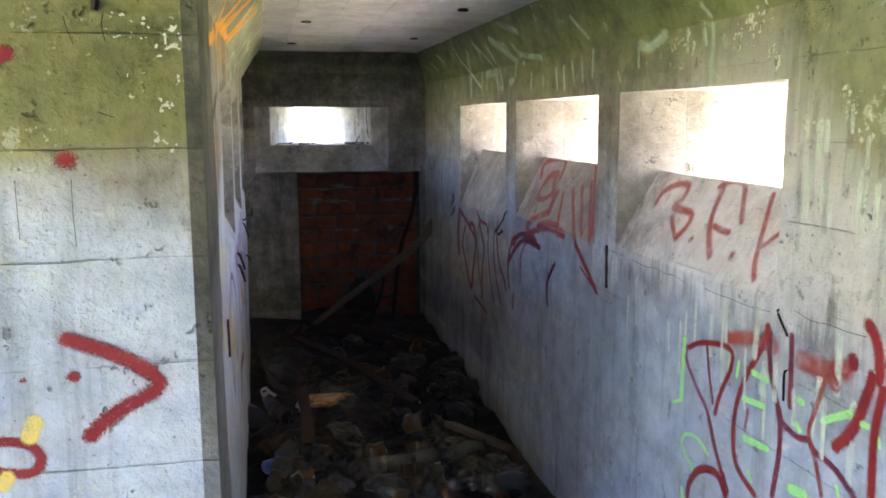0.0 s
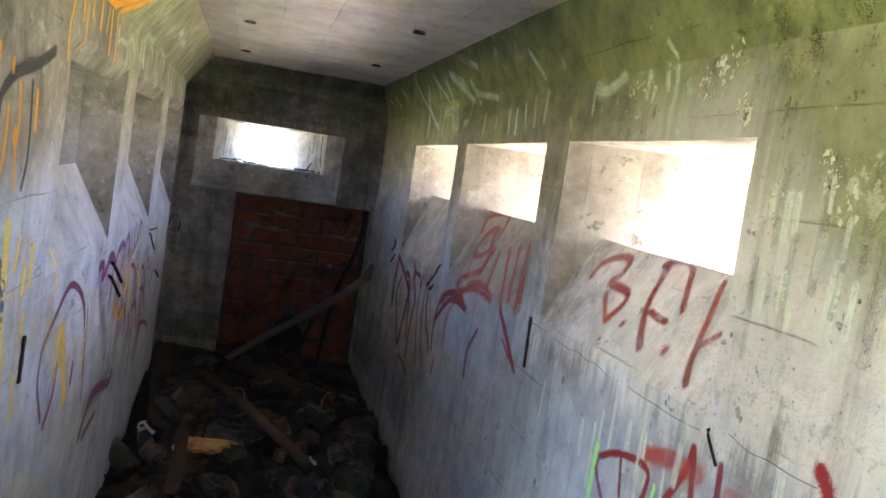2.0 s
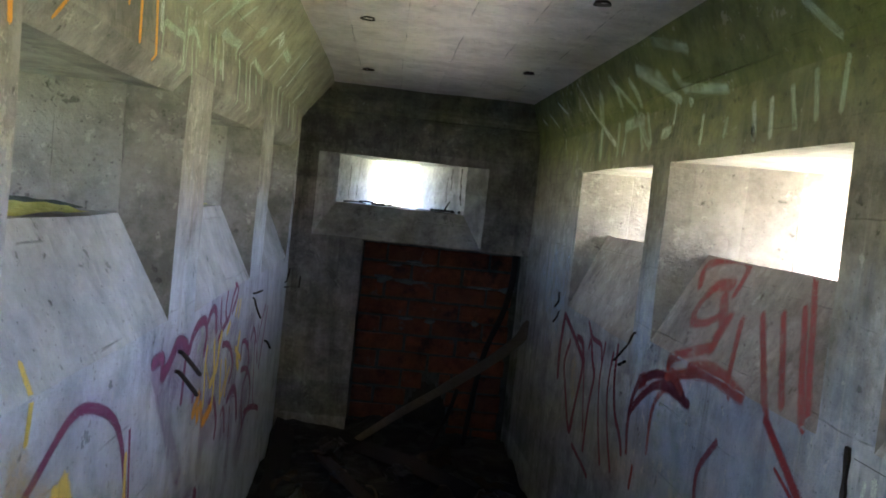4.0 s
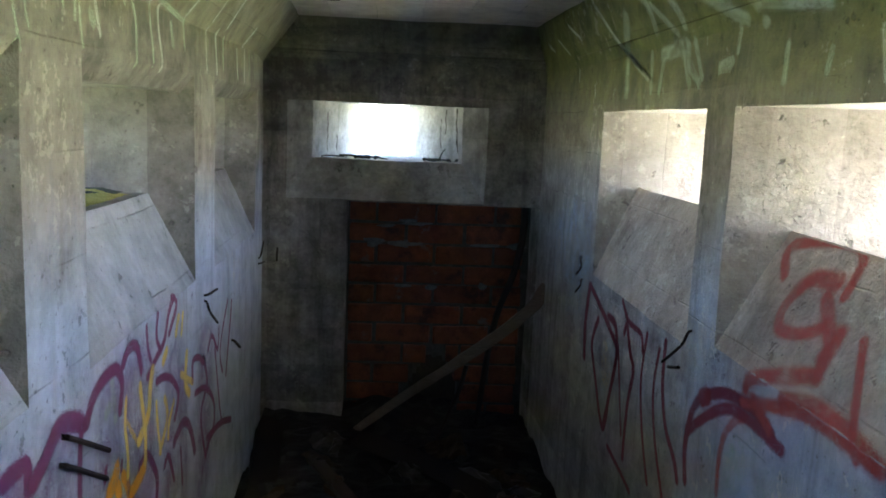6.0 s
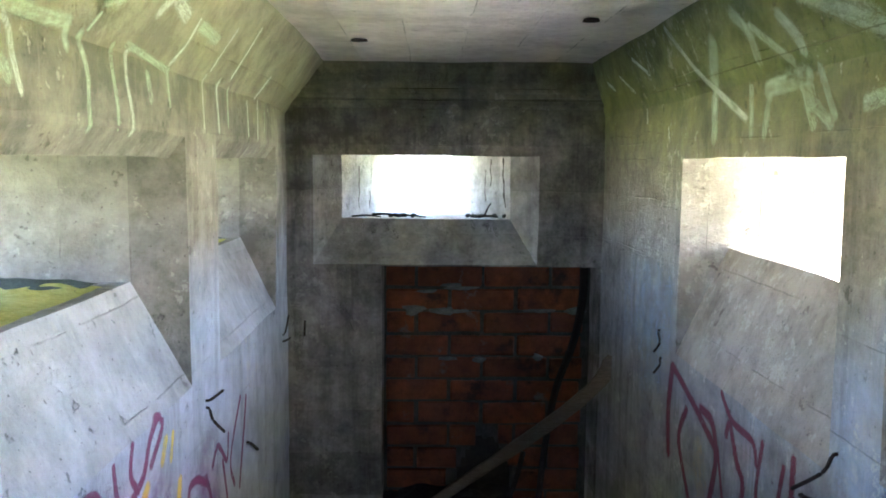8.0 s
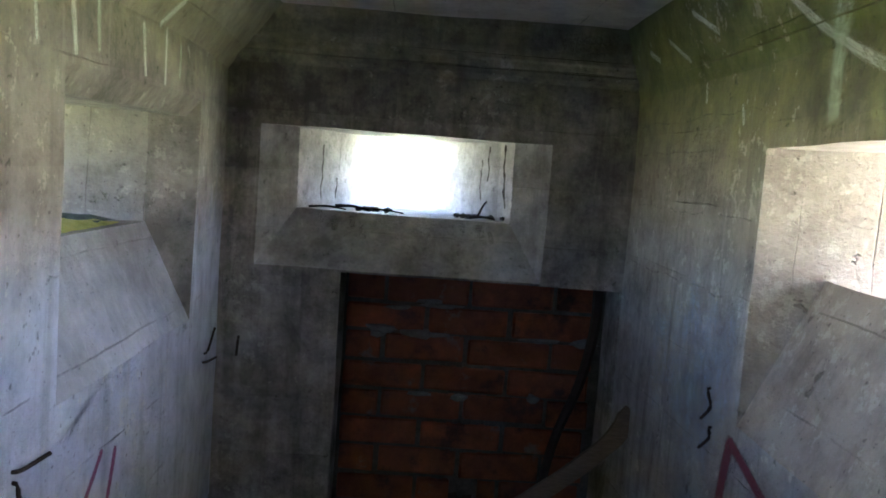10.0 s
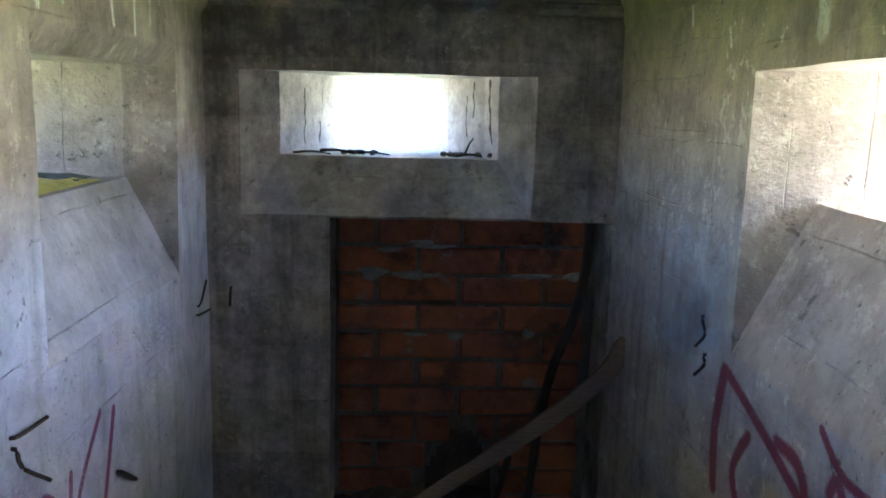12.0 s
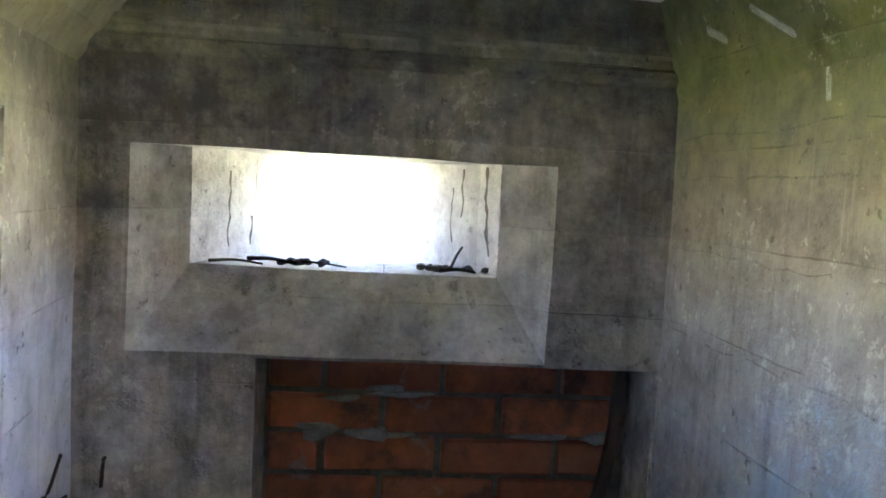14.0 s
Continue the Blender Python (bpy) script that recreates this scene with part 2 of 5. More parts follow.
# ---- mesh helpers ----
def mesh_object(name, verts, faces, mat, smooth=False):
    me = bpy.data.meshes.new(name)
    me.from_pydata(verts, [], faces)
    me.materials.append(mat)
    if smooth:
        for p in me.polygons:
            p.use_smooth = True
    return new(name, me)


def part(name, bm, mat, parent=None, label=""):
    me = bpy.data.meshes.new(name)
    bm.to_mesh(me)
    bm.free()
    me.materials.append(mat)
    ob = new(name, me)
    if parent:
        ob.parent = parent
    return tagged(ob, label)


def worn(p, amp=0.006):
    """Unevenness of old cast concrete."""
    v = Vector(p)
    n = noise.noise_vector(v * 2.3) * amp * 0.9 + noise.noise_vector(v * 5.1) * amp * 0.4
    return v + n


def steps(marks, size):
    """Divides the stretches between the marks into pieces no longer than size."""
    out = []
    marks = sorted(set(round(a, 4) for a in marks))
    for a, b in zip(marks, marks[1:]):
        n = max(1, math.ceil((b - a) / size))
        out += [a + (b - a) * i / n for i in range(n)]
    return out + [marks[-1]]


def wall(name, place, u0, u1, v0, v1, openings, mat, thick=TH, size=0.055, amp=0.006, back=0.3, label="", jamb=None, apron=None, cheeks=False, sill=None):
    """A thick wall. place(u, v, d) gives the world point, d being the depth outwards. openings: lists of rings (d, u0, u1, v0, v1) from the inner to the outer face."""
    verts, index, faces, slots = [], {}, [], {}

    def vert(u, v, d):
        p = worn(place(u, v, d), amp)
        key = (round(u, 4), round(v, 4), round(d, 4))
        if key not in index:
            index[key] = len(verts)
            verts.append(tuple(p))
        return index[key]

    def sheet(d, ring, fine):
        us = steps([u0, u1] + [o[ring][k] for o in openings for k in (1, 2)], fine)
        vs = steps([v0, v1] + [o[ring][k] for o in openings for k in (3, 4)], fine)
        for a, b in zip(us, us[1:]):
            for c, e in zip(vs, vs[1:]):
                um, vm = (a + b) / 2, (c + e) / 2
                if any(o[ring][1] < um < o[ring][2] and o[ring][3] < vm < o[ring][4] for o in openings):
                    continue
                f = (vert(a, c, d), vert(b, c, d), vert(b, e, d), vert(a, e, d))
                faces.append(f if ring == 0 else f[::-1])

    sheet(0, 0, size)
    sheet(thick, -1, back)
    for o in openings:
        for ring, (r, s) in enumerate(zip(o, o[1:])):
            n = max(1, math.ceil((s[0] - r[0]) / size))
            for i in range(n):
                rings = []
                for t in (i / n, (i + 1) / n):
                    d, a, b, c, e = (x + (y - x) * t for x, y in zip(r, s))
                    nu = len(steps([r[1], r[2]], size)) - 1
                    nv = len(steps([r[3], r[4]], size)) - 1
                    loop = [(a + (b - a) * k / nu, c) for k in range(nu)] + [(b, c + (e - c) * k / nv) for k in range(nv)]
                    loop += [(b - (b - a) * k / nu, e) for k in range(nu)] + [(a, e - (e - c) * k / nv) for k in range(nv)]
                    rings.append([vert(u, v, d) for u, v in loop])
                p, q = rings
                for k in range(len(p)):
                    j = (k + 1) % len(p)
                    top_side, splay = nu + nv <= k < 2 * nu + nv, ring < len(o) - 2
                    if o[0][3] <= v0 or (len(o) == 4 and ring == 0 and top_side):
                        slots[len(faces)] = 0
                    else:
                        slots[len(faces)] = 2 if splay and (k < nu or (cheeks and not top_side)) else 3 if not splay and k < nu else 1
                    faces.append((p[k], q[k], q[j], p[j]))
    for c in (v0, v1):
        faces.append((vert(u0, c, 0), vert(u1, c, 0), vert(u1, c, thick), vert(u0, c, thick)))
    for a in (u0, u1):
        faces.append((vert(a, v0, 0), vert(a, v1, 0), vert(a, v1, thick), vert(a, v0, thick)))
    ob = mesh_object(name, verts, faces, mat, smooth=False)
    ob.data.materials.append(jamb or mat)
    ob.data.materials.append(apron or mat)
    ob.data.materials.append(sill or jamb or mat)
    for k, slot in slots.items():
        ob.data.polygons[k].material_index = slot
    return tagged(ob, label, "wall", kind="structure")


def embrasure(u0, u1, foot, top, knee, sill, cut, outer, thick=TH, fall=0.004, lip=0.0):
    """Splayed firing slit: a sloped apron up to the knee, then a flat or falling sill out to a narrower slit."""
    rings = [(0.0, u0, u1, foot, top), (knee, u0 + cut, u1 - cut, sill, top + 0.003), (thick, u0 + outer, u1 - outer, sill + fall, top + 0.006)]
    if lip:
        # bevelled lower edge of the lintel
        t = 0.035 / knee
        rings[0] = (0.0, u0, u1, foot, top + lip)
        rings.insert(1, (0.035, u0 + cut * t, u1 - cut * t, foot + (sill - foot) * t, top))
    return rings


# ---- the shell ----
def at_right(u, v, d):
    return (XR + d - 0.032 * max(0.0, u - 5.05) * max(0.0, 1 - d * 4), u, v)


def at_left(u, v, d):
    return (XL - d - 0.042 * min(1.0, max(0.0, (u - 5.53) / 0.4)) * max(0.0, 1 - d * 4), u, v)


def at_end(u, v, d):
    return (u, YE + d, v)


def at_front(u, v, d):
    return (u, YF + d, v)


RIGHT_SLITS = [embrasure(1.70, 2.65, 1.06, 1.605, 0.133, SILL, 0.055, 0.26, TE, -0.17),
               embrasure(2.835, 3.84, 1.04, 1.602, 0.133, SILL, 0.055, 0.26, TE, -0.17),
               embrasure(4.013, 5.01, 0.99, 1.60, 0.133, SILL, 0.055, 0.26, TE, -0.17)]
TL = 0.75
LEFT_SLITS = [embrasure(2.43, 3.29, 1.06, 1.59, 0.12, 1.305, 0.05, 0.20, TL, lip=0.05),
              embrasure(3.565, 4.43, 1.04, 1.59, 0.12, 1.305, 0.05, 0.20, TL, lip=0.05),
              embrasure(4.70, 5.527, 1.036, 1.59, 0.12, 1.305, 0.05, 0.20, TL, lip=0.05)]
wall("wall_east", at_right, YB, YE, ZB, ZH + 0.04, RIGHT_SLITS, M_RIGHT, thick=TE, jamb=M_JAMBR, apron=M_APRONR, sill=M_SILLLIT, label="stained concrete wall with three splayed firing slits")
wall("wall_west", at_left, 1.80, YE, ZB, ZH + 0.04, LEFT_SLITS, M_LEFT, thick=TL, jamb=M_JAMBL, apron=M_APRONL, label="graffiti-covered concrete wall with three splayed firing slits")
END_SLIT = [(0.0, 0.118, 1.082, 1.14, 1.61), (0.12, 0.229, 0.970, 1.33, 1.612), (TN, 0.435, 0.715, 1.335, 1.615)]
DOORWAY = [(0.0, 0.408, 1.354, ZB, 1.1325), (TN, 0.408, 1.354, ZB, 1.1325)]
wall("wall_north", at_end, -0.72, 2.24, ZB, ZC, [END_SLIT, DOORWAY], M_END, thick=TN, jamb=M_JAMBE, apron=M_APRONE, cheeks=True, sill=M_JAMBE, label="dark sooty concrete end wall with a slit above a bricked-up doorway")
wall("wall_south_of_gallery", at_front, XW, 0.05, ZB, ZH + 0.04, [], M_FRONT, thick=0.357, label="pale concrete wall with red spray paint")
wall("wall_back", lambda u, v, d: (u, YB - d, v), XW, XR + TE, ZB, ZC, [], M_FRONT, size=0.2, label="plain concrete back wall of the entrance space")
wall("wall_side", lambda u, v, d: (XW - d, u, v), YB, YF, ZB, ZC, [[(0.0, -1.6, 0.35, -0.05, 1.8), (TH, -1.6, 0.35, -0.05, 1.8)]], M_FRONT, size=0.2, label="plain concrete wall with a wide open doorway")


def ceiling_mesh():
    verts, faces, slots = [], [], []

    def strip(a, b, c, d, slot=0, size=0.06):
        """A sheet between the edges a-b and c-d."""
        a, b, c, d = (Vector(p) for p in (a, b, c, d))
        n, m = max(1, math.ceil((b - a).length / size)), max(1, math.ceil((c - a).length / size))
        base = len(verts)
        for i in range(n + 1):
            for j in range(m + 1):
                p = (a.lerp(b, i / n)).lerp(c.lerp(d, i / n), j / m)
                verts.append(tuple(worn(p, 0.006)))
        for i in range(n):
            for j in range(m):
                k = base + i * (m + 1) + j
                faces.append((k, k + 1, k + m + 2, k + m + 1))
                slots.append(slot)

    tl, tr, yf = 0.185, 1.30, YF - 0.14
    strip((tl, yf, ZC), (tl, YE, ZC), (tr, yf, ZC), (tr, YE, ZC))
    strip((XW, YB, ZC), (XW, yf, ZC), (tr, YB, ZC), (tr, yf, ZC))
    strip((XR, YB, ZH), (XR, 5.05, ZH), (tr, YB, ZC), (tr, 5.05, ZC), 1)
    strip((XR, 5.05, ZH), (XR - 0.0304, YE, ZH), (tr, 5.05, ZC), (tr, YE, ZC), 1)
    strip((XL, YF, ZH), (XL, 5.53, ZH), (tl, yf, ZC), (tl, 5.53, ZC), 3)
    strip((XL, 5.53, ZH), (XL - 0.042, 5.93, ZH), (tl, 5.53, ZC), (tl - 0.02, 5.93, ZC), 3)
    strip((XL - 0.042, 5.93, ZH), (XL - 0.042, YE, ZH), (tl - 0.02, 5.93, ZC), (tl - 0.02, YE, ZC), 3)
    strip((XW, YF + 0.004, ZH), (XL, YF, ZH), (XW, yf, ZC), (tl, yf, ZC), 1)
    # rusted tie holes
    for x, y in ((0.40, 2.94), (1.09, 2.43), (0.40, 4.18), (1.06, 3.61), (0.37, 5.36), (1.08, 4.92), (0.45, 1.55), (1.08, 1.35)):
        base = len(verts)
        for k in range(10):
            a = k * math.tau / 10
            verts.append((x + 0.026 * math.cos(a) * random.uniform(0.8, 1.2), y + 0.026 * math.sin(a) * random.uniform(0.8, 1.2), ZC - 0.0075))
        verts.append((x, y, ZC + 0.04))
        for k in range(10):
            faces.append((base + k, base + (k + 1) % 10, base + 10))
            slots.append(2)
    ob = mesh_object("ceiling", verts, faces, M_CEIL)
    ob.data.materials.append(M_HAUNCH)
    ob.data.materials.append(M_HOLE)
    ob.data.materials.append(M_HAUNCHL)
    for p, k in zip(ob.data.polygons, slots):
        p.material_index = k
    return tagged(ob, "pale stained concrete ceiling with sloped haunches along the walls", "ceiling", kind="structure")


ceiling_mesh()


def box_bm(bm, x0, x1, y0, y1, z0, z1):
    m = Matrix.Translation(((x0 + x1) / 2, (y0 + y1) / 2, (z0 + z1) / 2)) @ Matrix.Diagonal((x1 - x0, y1 - y0, z1 - z0, 1))
    return bmesh.ops.create_cube(bm, size=1.0, matrix=m)["verts"]


def slab(name, x0, x1, y0, y1, z0, z1, mat, label, category):
    bm = bmesh.new()
    box_bm(bm, x0, x1, y0, y1, z0, z1)
    return tagged(part(name, bm, mat), label, category, kind="structure")


slab("roof", XL - TL, XR + TE, 1.85, YE + TN, ZC + 0.012, ZC + 0.5, M_CEIL, "thick concrete roof slab", "roof")
slab("roof_entrance", XW - TH, XR + TE, YB - TH, 1.85, ZC + 0.012, ZC + 0.5, M_CEIL, "thick concrete roof slab over the entrance", "roof")
slab("wall_top_east", XR + 0.02, XR + TE, YB, YE, ZH + 0.045, ZC + 0.011, M_CEIL, "concrete above the firing slits", "wall")
slab("wall_top_west", XL - TL, XL - 0.05, 1.85, YE, ZH + 0.045, ZC + 0.011, M_CEIL, "concrete above the firing slits", "wall")
slab("wall_top_south", XW, XL - 0.02, YF + 0.02, 1.84, ZH + 0.045, ZC + 0.011, M_CEIL, "concrete above the entrance wall", "wall")
slab("floor", XW - TH, XR + TE, YB - TH, YE + TN, ZB - 0.2, ZB, M_SLAB, "dirt-covered concrete floor", "floor")


def moulding():
    """Worn cast ledge across the end wall."""
    verts, faces = [], []
    xs = steps([-0.02, 1.38], 0.03)
    for x in xs:
        k = 0.006 * noise.noise(Vector((x * 9, 0, 4)))
        for y, z in ((YE + 0.01, 1.80), (YE - 0.012 + k, 1.812), (YE - 0.022 + k, 1.822), (YE - 0.020 + k, 1.838), (YE - 0.006, 1.846 + k), (YE - 0.004, 1.868), (YE - 0.014 + k, 1.876), (YE - 0.012 + k, 1.888), (YE + 0.01, 1.894)):
            verts.append((x, y, z))
    for i in range(len(xs) - 1):
        for j in range(8):
            k = i * 9 + j
            faces.append((k, k + 1, k + 10, k + 9))
    return tagged(mesh_object("trim", verts, faces, M_END), "worn cast ledge across the dark end wall", "ledge", kind="structure")


moulding()


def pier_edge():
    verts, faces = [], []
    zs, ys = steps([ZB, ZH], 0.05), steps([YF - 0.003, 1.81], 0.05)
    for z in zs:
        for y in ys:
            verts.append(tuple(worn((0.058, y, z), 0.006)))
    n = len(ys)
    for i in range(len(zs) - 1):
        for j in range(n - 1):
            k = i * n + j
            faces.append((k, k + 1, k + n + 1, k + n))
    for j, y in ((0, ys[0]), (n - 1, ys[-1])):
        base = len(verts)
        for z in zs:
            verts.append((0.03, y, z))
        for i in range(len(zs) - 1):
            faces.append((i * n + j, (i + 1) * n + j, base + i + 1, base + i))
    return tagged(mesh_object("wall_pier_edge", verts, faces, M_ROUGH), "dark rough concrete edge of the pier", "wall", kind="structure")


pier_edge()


def ground_mesh():
    """One sheet round the shelter, high against its long sides, low at the doorway, out to the horizon."""
    x0, x1, y0, y1 = XW - TH, XR + TE, YB - TH, YE + TN
    reach = [0.0, 0.15, 0.6, 1.2, 2.0, 3.0, 4.5, 7, 11, 18, 30, 60, 150, 500, 2000]
    verts, faces, n = [], [], 24
    for r in reach:
        for k in range(4 * n):
            s, t = divmod(k, n)
            t /= n
            a, b, c, d = x0 - r, x1 + r, y0 - r, y1 + r
            x, y = ((a + (b - a) * t, c), (b, c + (d - c) * t), (b - (b - a) * t, d), (a, d - (d - c) * t))[s]
            z = GROUND_Z + 0.05 * noise.noise(Vector((x * 0.6, y * 0.6, 0)))
            if x < x0 + 0.01 and abs(y + 0.3) < 2.0:
                z = -0.08 + max(0.0, (r - 3.0) * 0.12) if r < 12 else z
            verts.append((x, y, z))
    m = 4 * n
    for i in range(len(reach) - 1):
        for k in range(m):
            j = (k + 1) % m
            faces.append((i * m + k, i * m + j, (i + 1) * m + j, (i + 1) * m + k))
    base, cx, cy = len(verts), steps([x0, XL - TL], 0.3), steps([1.85, y1], 0.3)
    for x in cx:
        for y in cy:
            verts.append((x, y, GROUND_Z + 0.05 * noise.noise(Vector((x * 0.6, y * 0.6, 0)))))
    for i in range(len(cx) - 1):
        for j in range(len(cy) - 1):
            k = base + i * len(cy) + j
            faces.append((k, k + len(cy), k + len(cy) + 1, k + 1))
    return tagged(mesh_object("ground", verts, faces, M_GRASS, True), "sunlit rough grass round the shelter", "ground", kind="structure")


GROUND_Z = 1.08
ground_mesh()


# ---- bricked-up doorway ----
def jittered_box(bm, x0, x1, y0, y1, z0, z1, bevel=0.006, jit=0.0025):
    vs = box_bm(bm, x0, x1, y0, y1, z0, z1)
    es = list({e for v in vs for e in v.link_edges})
    r = bmesh.ops.bevel(bm, geom=es, offset=bevel, segments=1, affect="EDGES")
    for v in r["verts"]:
        v.co += Vector((random.uniform(-jit, jit), random.uniform(-jit, jit), random.uniform(-jit, jit)))


def brick_material():
    m, nt, b, pos = material("hollow_brick", 0.9)
    info = nt.nodes.new("ShaderNodeObjectInfo")
    n1, n2 = noise_tex(nt, pos, 14, 6, 0.7), noise_tex(nt, pos, 5.5, 5, 0.7)
    col = ramp(nt, n1, [(0.3, (0.10, 0.030, 0.014)), (0.7, (0.29, 0.090, 0.042))])
    col = mixc(nt, mathn(nt, "MULTIPLY", info.outputs["Random"], 0.45), col, (0.09, 0.035, 0.022))
    col = mixc(nt, mathn(nt, "MULTIPLY", ramp(nt, n2, [(0.60, (0, 0, 0)), (0.68, (1, 1, 1))]), 0.8), col, (0.16, 0.15, 0.14))
    col = mixc(nt, mathn(nt, "MULTIPLY", ramp(nt, n2, [(0.36, (1, 1, 1)), (0.47, (0, 0, 0))]), 0.8), col, (0.025, 0.018, 0.013))
    nt.links.new(col, b.inputs["Base Color"])
    bumped(nt, b, n1, 0.6, 0.006)
    return m


M_BRICK = brick_material()
M_MORTAR = simple("mortar", (0.032, 0.030, 0.027), (0.11, 0.103, 0.095), 18, 0.95, bump=0.9, dist=0.01)
M_SMEAR = simple("mortar_smear", (0.07, 0.075, 0.08), (0.22, 0.225, 0.235), 22, 0.95, bump=0.9, dist=0.01)
YK = YE + 0.20                                          # face of the bricks
HOLE = (0.74, 1.02, 0.33)                               # broken-out part at the foot


def brick_wall():
    bm = bmesh.new()
    box_bm(bm, 0.40, 0.75, YK + 0.012, YK + 0.12, ZB, 1.15)
    box_bm(bm, 1.01, 1.36, YK + 0.012, YK + 0.12, ZB, 1.15)
    for k in range(13):                                 # ragged arch over the broken-out part
        u = (k + 0.5) / 6.5 - 1
        box_bm(bm, 0.75 + k * 0.02, 0.77 + k * 0.02, YK + 0.012 + random.uniform(-0.008, 0.008), YK + 0.12, HOLE[2] - 0.02 - 0.16 * u * u + random.uniform(-0.02, 0.02), 1.15)
    wall_ob = tagged(part("door_1", bm, M_MORTAR), "doorway bricked up with rough orange hollow bricks", "doorway", kind="structure")
    pitch_x, pitch_z = 0.306, 0.107
    shapes = []
    for _ in range(5):
        b = bmesh.new()
        jittered_box(b, -0.146, 0.146, -0.004, 0.09, -0.047, 0.047)
        me = bpy.data.meshes.new("brick")
        b.to_mesh(me)
        b.free()
        me.materials.append(M_BRICK)
        shapes.append(me)
    row = 0
    z = 1.012 + pitch_z / 2
    while z > ZB:
        joint = 0.862 if row % 2 == 0 else 1.015
        for k in range(-4, 4):
            a, c = joint + k * pitch_x, joint + (k + 1) * pitch_x
            lo, hi = max(a, 0.412), min(c, 1.330)
            if hi - lo < 0.04:
                continue
            pieces = [(lo, hi)]
            if z < HOLE[2]:
                u = min(1.0, (HOLE[2] - z) / 0.2)
                h0, h1 = 0.88 - 0.14 * math.sqrt(u) + random.uniform(-0.02, 0.02), 0.88 + 0.14 * math.sqrt(u) + random.uniform(-0.02, 0.02)
                pieces = [(lo, min(hi, h0)), (max(lo, h1), hi)]
            for lo, hi in pieces:
                if hi - lo < 0.04:
                    continue
                ob = new("brick", random.choice(shapes))
                ob.location = ((lo + hi) / 2, YK + random.uniform(-0.007, 0.006), z + random.uniform(-0.003, 0.003))
                ob.scale = ((hi - lo - random.uniform(0.010, 0.022)) / 0.292, 1, random.uniform(0.93, 1.03))
                ob.rotation_euler = (random.uniform(-0.02, 0.02), random.uniform(-0.012, 0.012), random.uniform(-0.02, 0.02))
                ob.parent = wall_ob
        z -= pitch_z
        row += 1
    # mortar squeezed out of the joints and smeared over the bricks
    for _ in range(14):
        zz = 1.012 - pitch_z * random.choice((0, 0, 0, 1, 1, 3, 5, 6)) + random.uniform(-0.02, 0.012)
        xx = random.uniform(0.45, 1.30)
        if zz < HOLE[2] + 0.05 and HOLE[0] - 0.1 < xx < HOLE[1] + 0.15:
            continue
        b = bmesh.new()
        bmesh.ops.create_icosphere(b, subdivisions=2, radius=1.0)
        sx, sz, off = random.uniform(0.02, 0.075), random.uniform(0.008, 0.02), random.uniform(0, 50)
        for v in b.verts:
            k = 1 + 0.55 * noise.noise(v.co * 1.8 + Vector((off, 0, 0)))
            v.co = Vector((v.co.x * sx * k, v.co.y * 0.009, v.co.z * sz * k))
        ob = part("mortar_smear", b, M_SMEAR, wall_ob, "grey smeared mortar")
        ob.location = (xx, YK - 0.005, zz)


slab("earth_fill", 0.30, 1.45, YE + TH - 0.05, YE + TH + 0.05, ZB, 1.2, M_SLAB, "dark earth behind the bricked-up doorway", "earth")


# ---- sprayed paint ----
def spray_material(name, color, cover=0.95, grain=420.0, soft=1.0):
    """Speckled paint: dense in the middle of a stroke, thinning to droplets at its edge."""
    m, nt, b, pos = material("paint_" + name, 0.75)
    uv = nt.nodes.new("ShaderNodeUVMap")
    sep = nt.nodes.new("ShaderNodeSeparateXYZ")
    nt.links.new(uv.outputs["UV"], sep.inputs[0])
    off = mathn(nt, "ABSOLUTE", mathn(nt, "SUBTRACT", mathn(nt, "MULTIPLY", sep.outputs[1], 2.0), 1.0))
    tail = mathn(nt, "SUBTRACT", 1.0, sep.outputs[0])
    far = mathn(nt, "SQRT", mathn(nt, "ADD", mathn(nt, "MULTIPLY", off, off), mathn(nt, "MULTIPLY", tail, tail)))
    body = mathn(nt, "MULTIPLY", mathn(nt, "SUBTRACT", 1.0, far), 1.45 / soft)
    n1, n2 = noise_tex(nt, pos, grain, 2, 0.6), noise_tex(nt, pos, 14, 5, 0.7)
    limit = mathn(nt, "SUBTRACT", cover, mathn(nt, "MULTIPLY", mathn(nt, "SUBTRACT", 0.55, n2), 0.9))
    fill = mathn(nt, "MINIMUM", body, limit)
    if cover < 0.7 and grain > 100:
        # thin coats show the strokes of the brush
        comb = nt.nodes.new("ShaderNodeCombineXYZ")
        nt.links.new(mathn(nt, "MULTIPLY", sep.outputs[1], 5.0), comb.inputs[0])
        nt.links.new(mathn(nt, "MULTIPLY", n2, 3.0), comb.inputs[1])
        fill = mathn(nt, "MULTIPLY", fill, ramp(nt, noise_tex(nt, comb.outputs[0], 2.0, 3, 0.6), [(0.3, (0.75, 0.75, 0.75)), (0.6, (1, 1, 1))]))
    # share of the speckles that the fill covers
    a = mathn(nt, "SUBTRACT", mathn(nt, "ADD", mathn(nt, "MULTIPLY", fill, 0.56), 0.24), n1)
    a = ramp(nt, a, [(0.0, (0, 0, 0)), (0.07, (1, 1, 1))])
    a = mathn(nt, "MULTIPLY", a, ramp(nt, body, [(0.0, (0, 0, 0)), (0.05, (1, 1, 1))]))
    col = mixc(nt, n2, tuple(c * 0.75 for c in color), tuple(min(0.9, c * 1.2) for c in color))
    nt.links.new(col, b.inputs["Base Color"])
    nt.links.new(a, b.inputs["Alpha"])
    return m


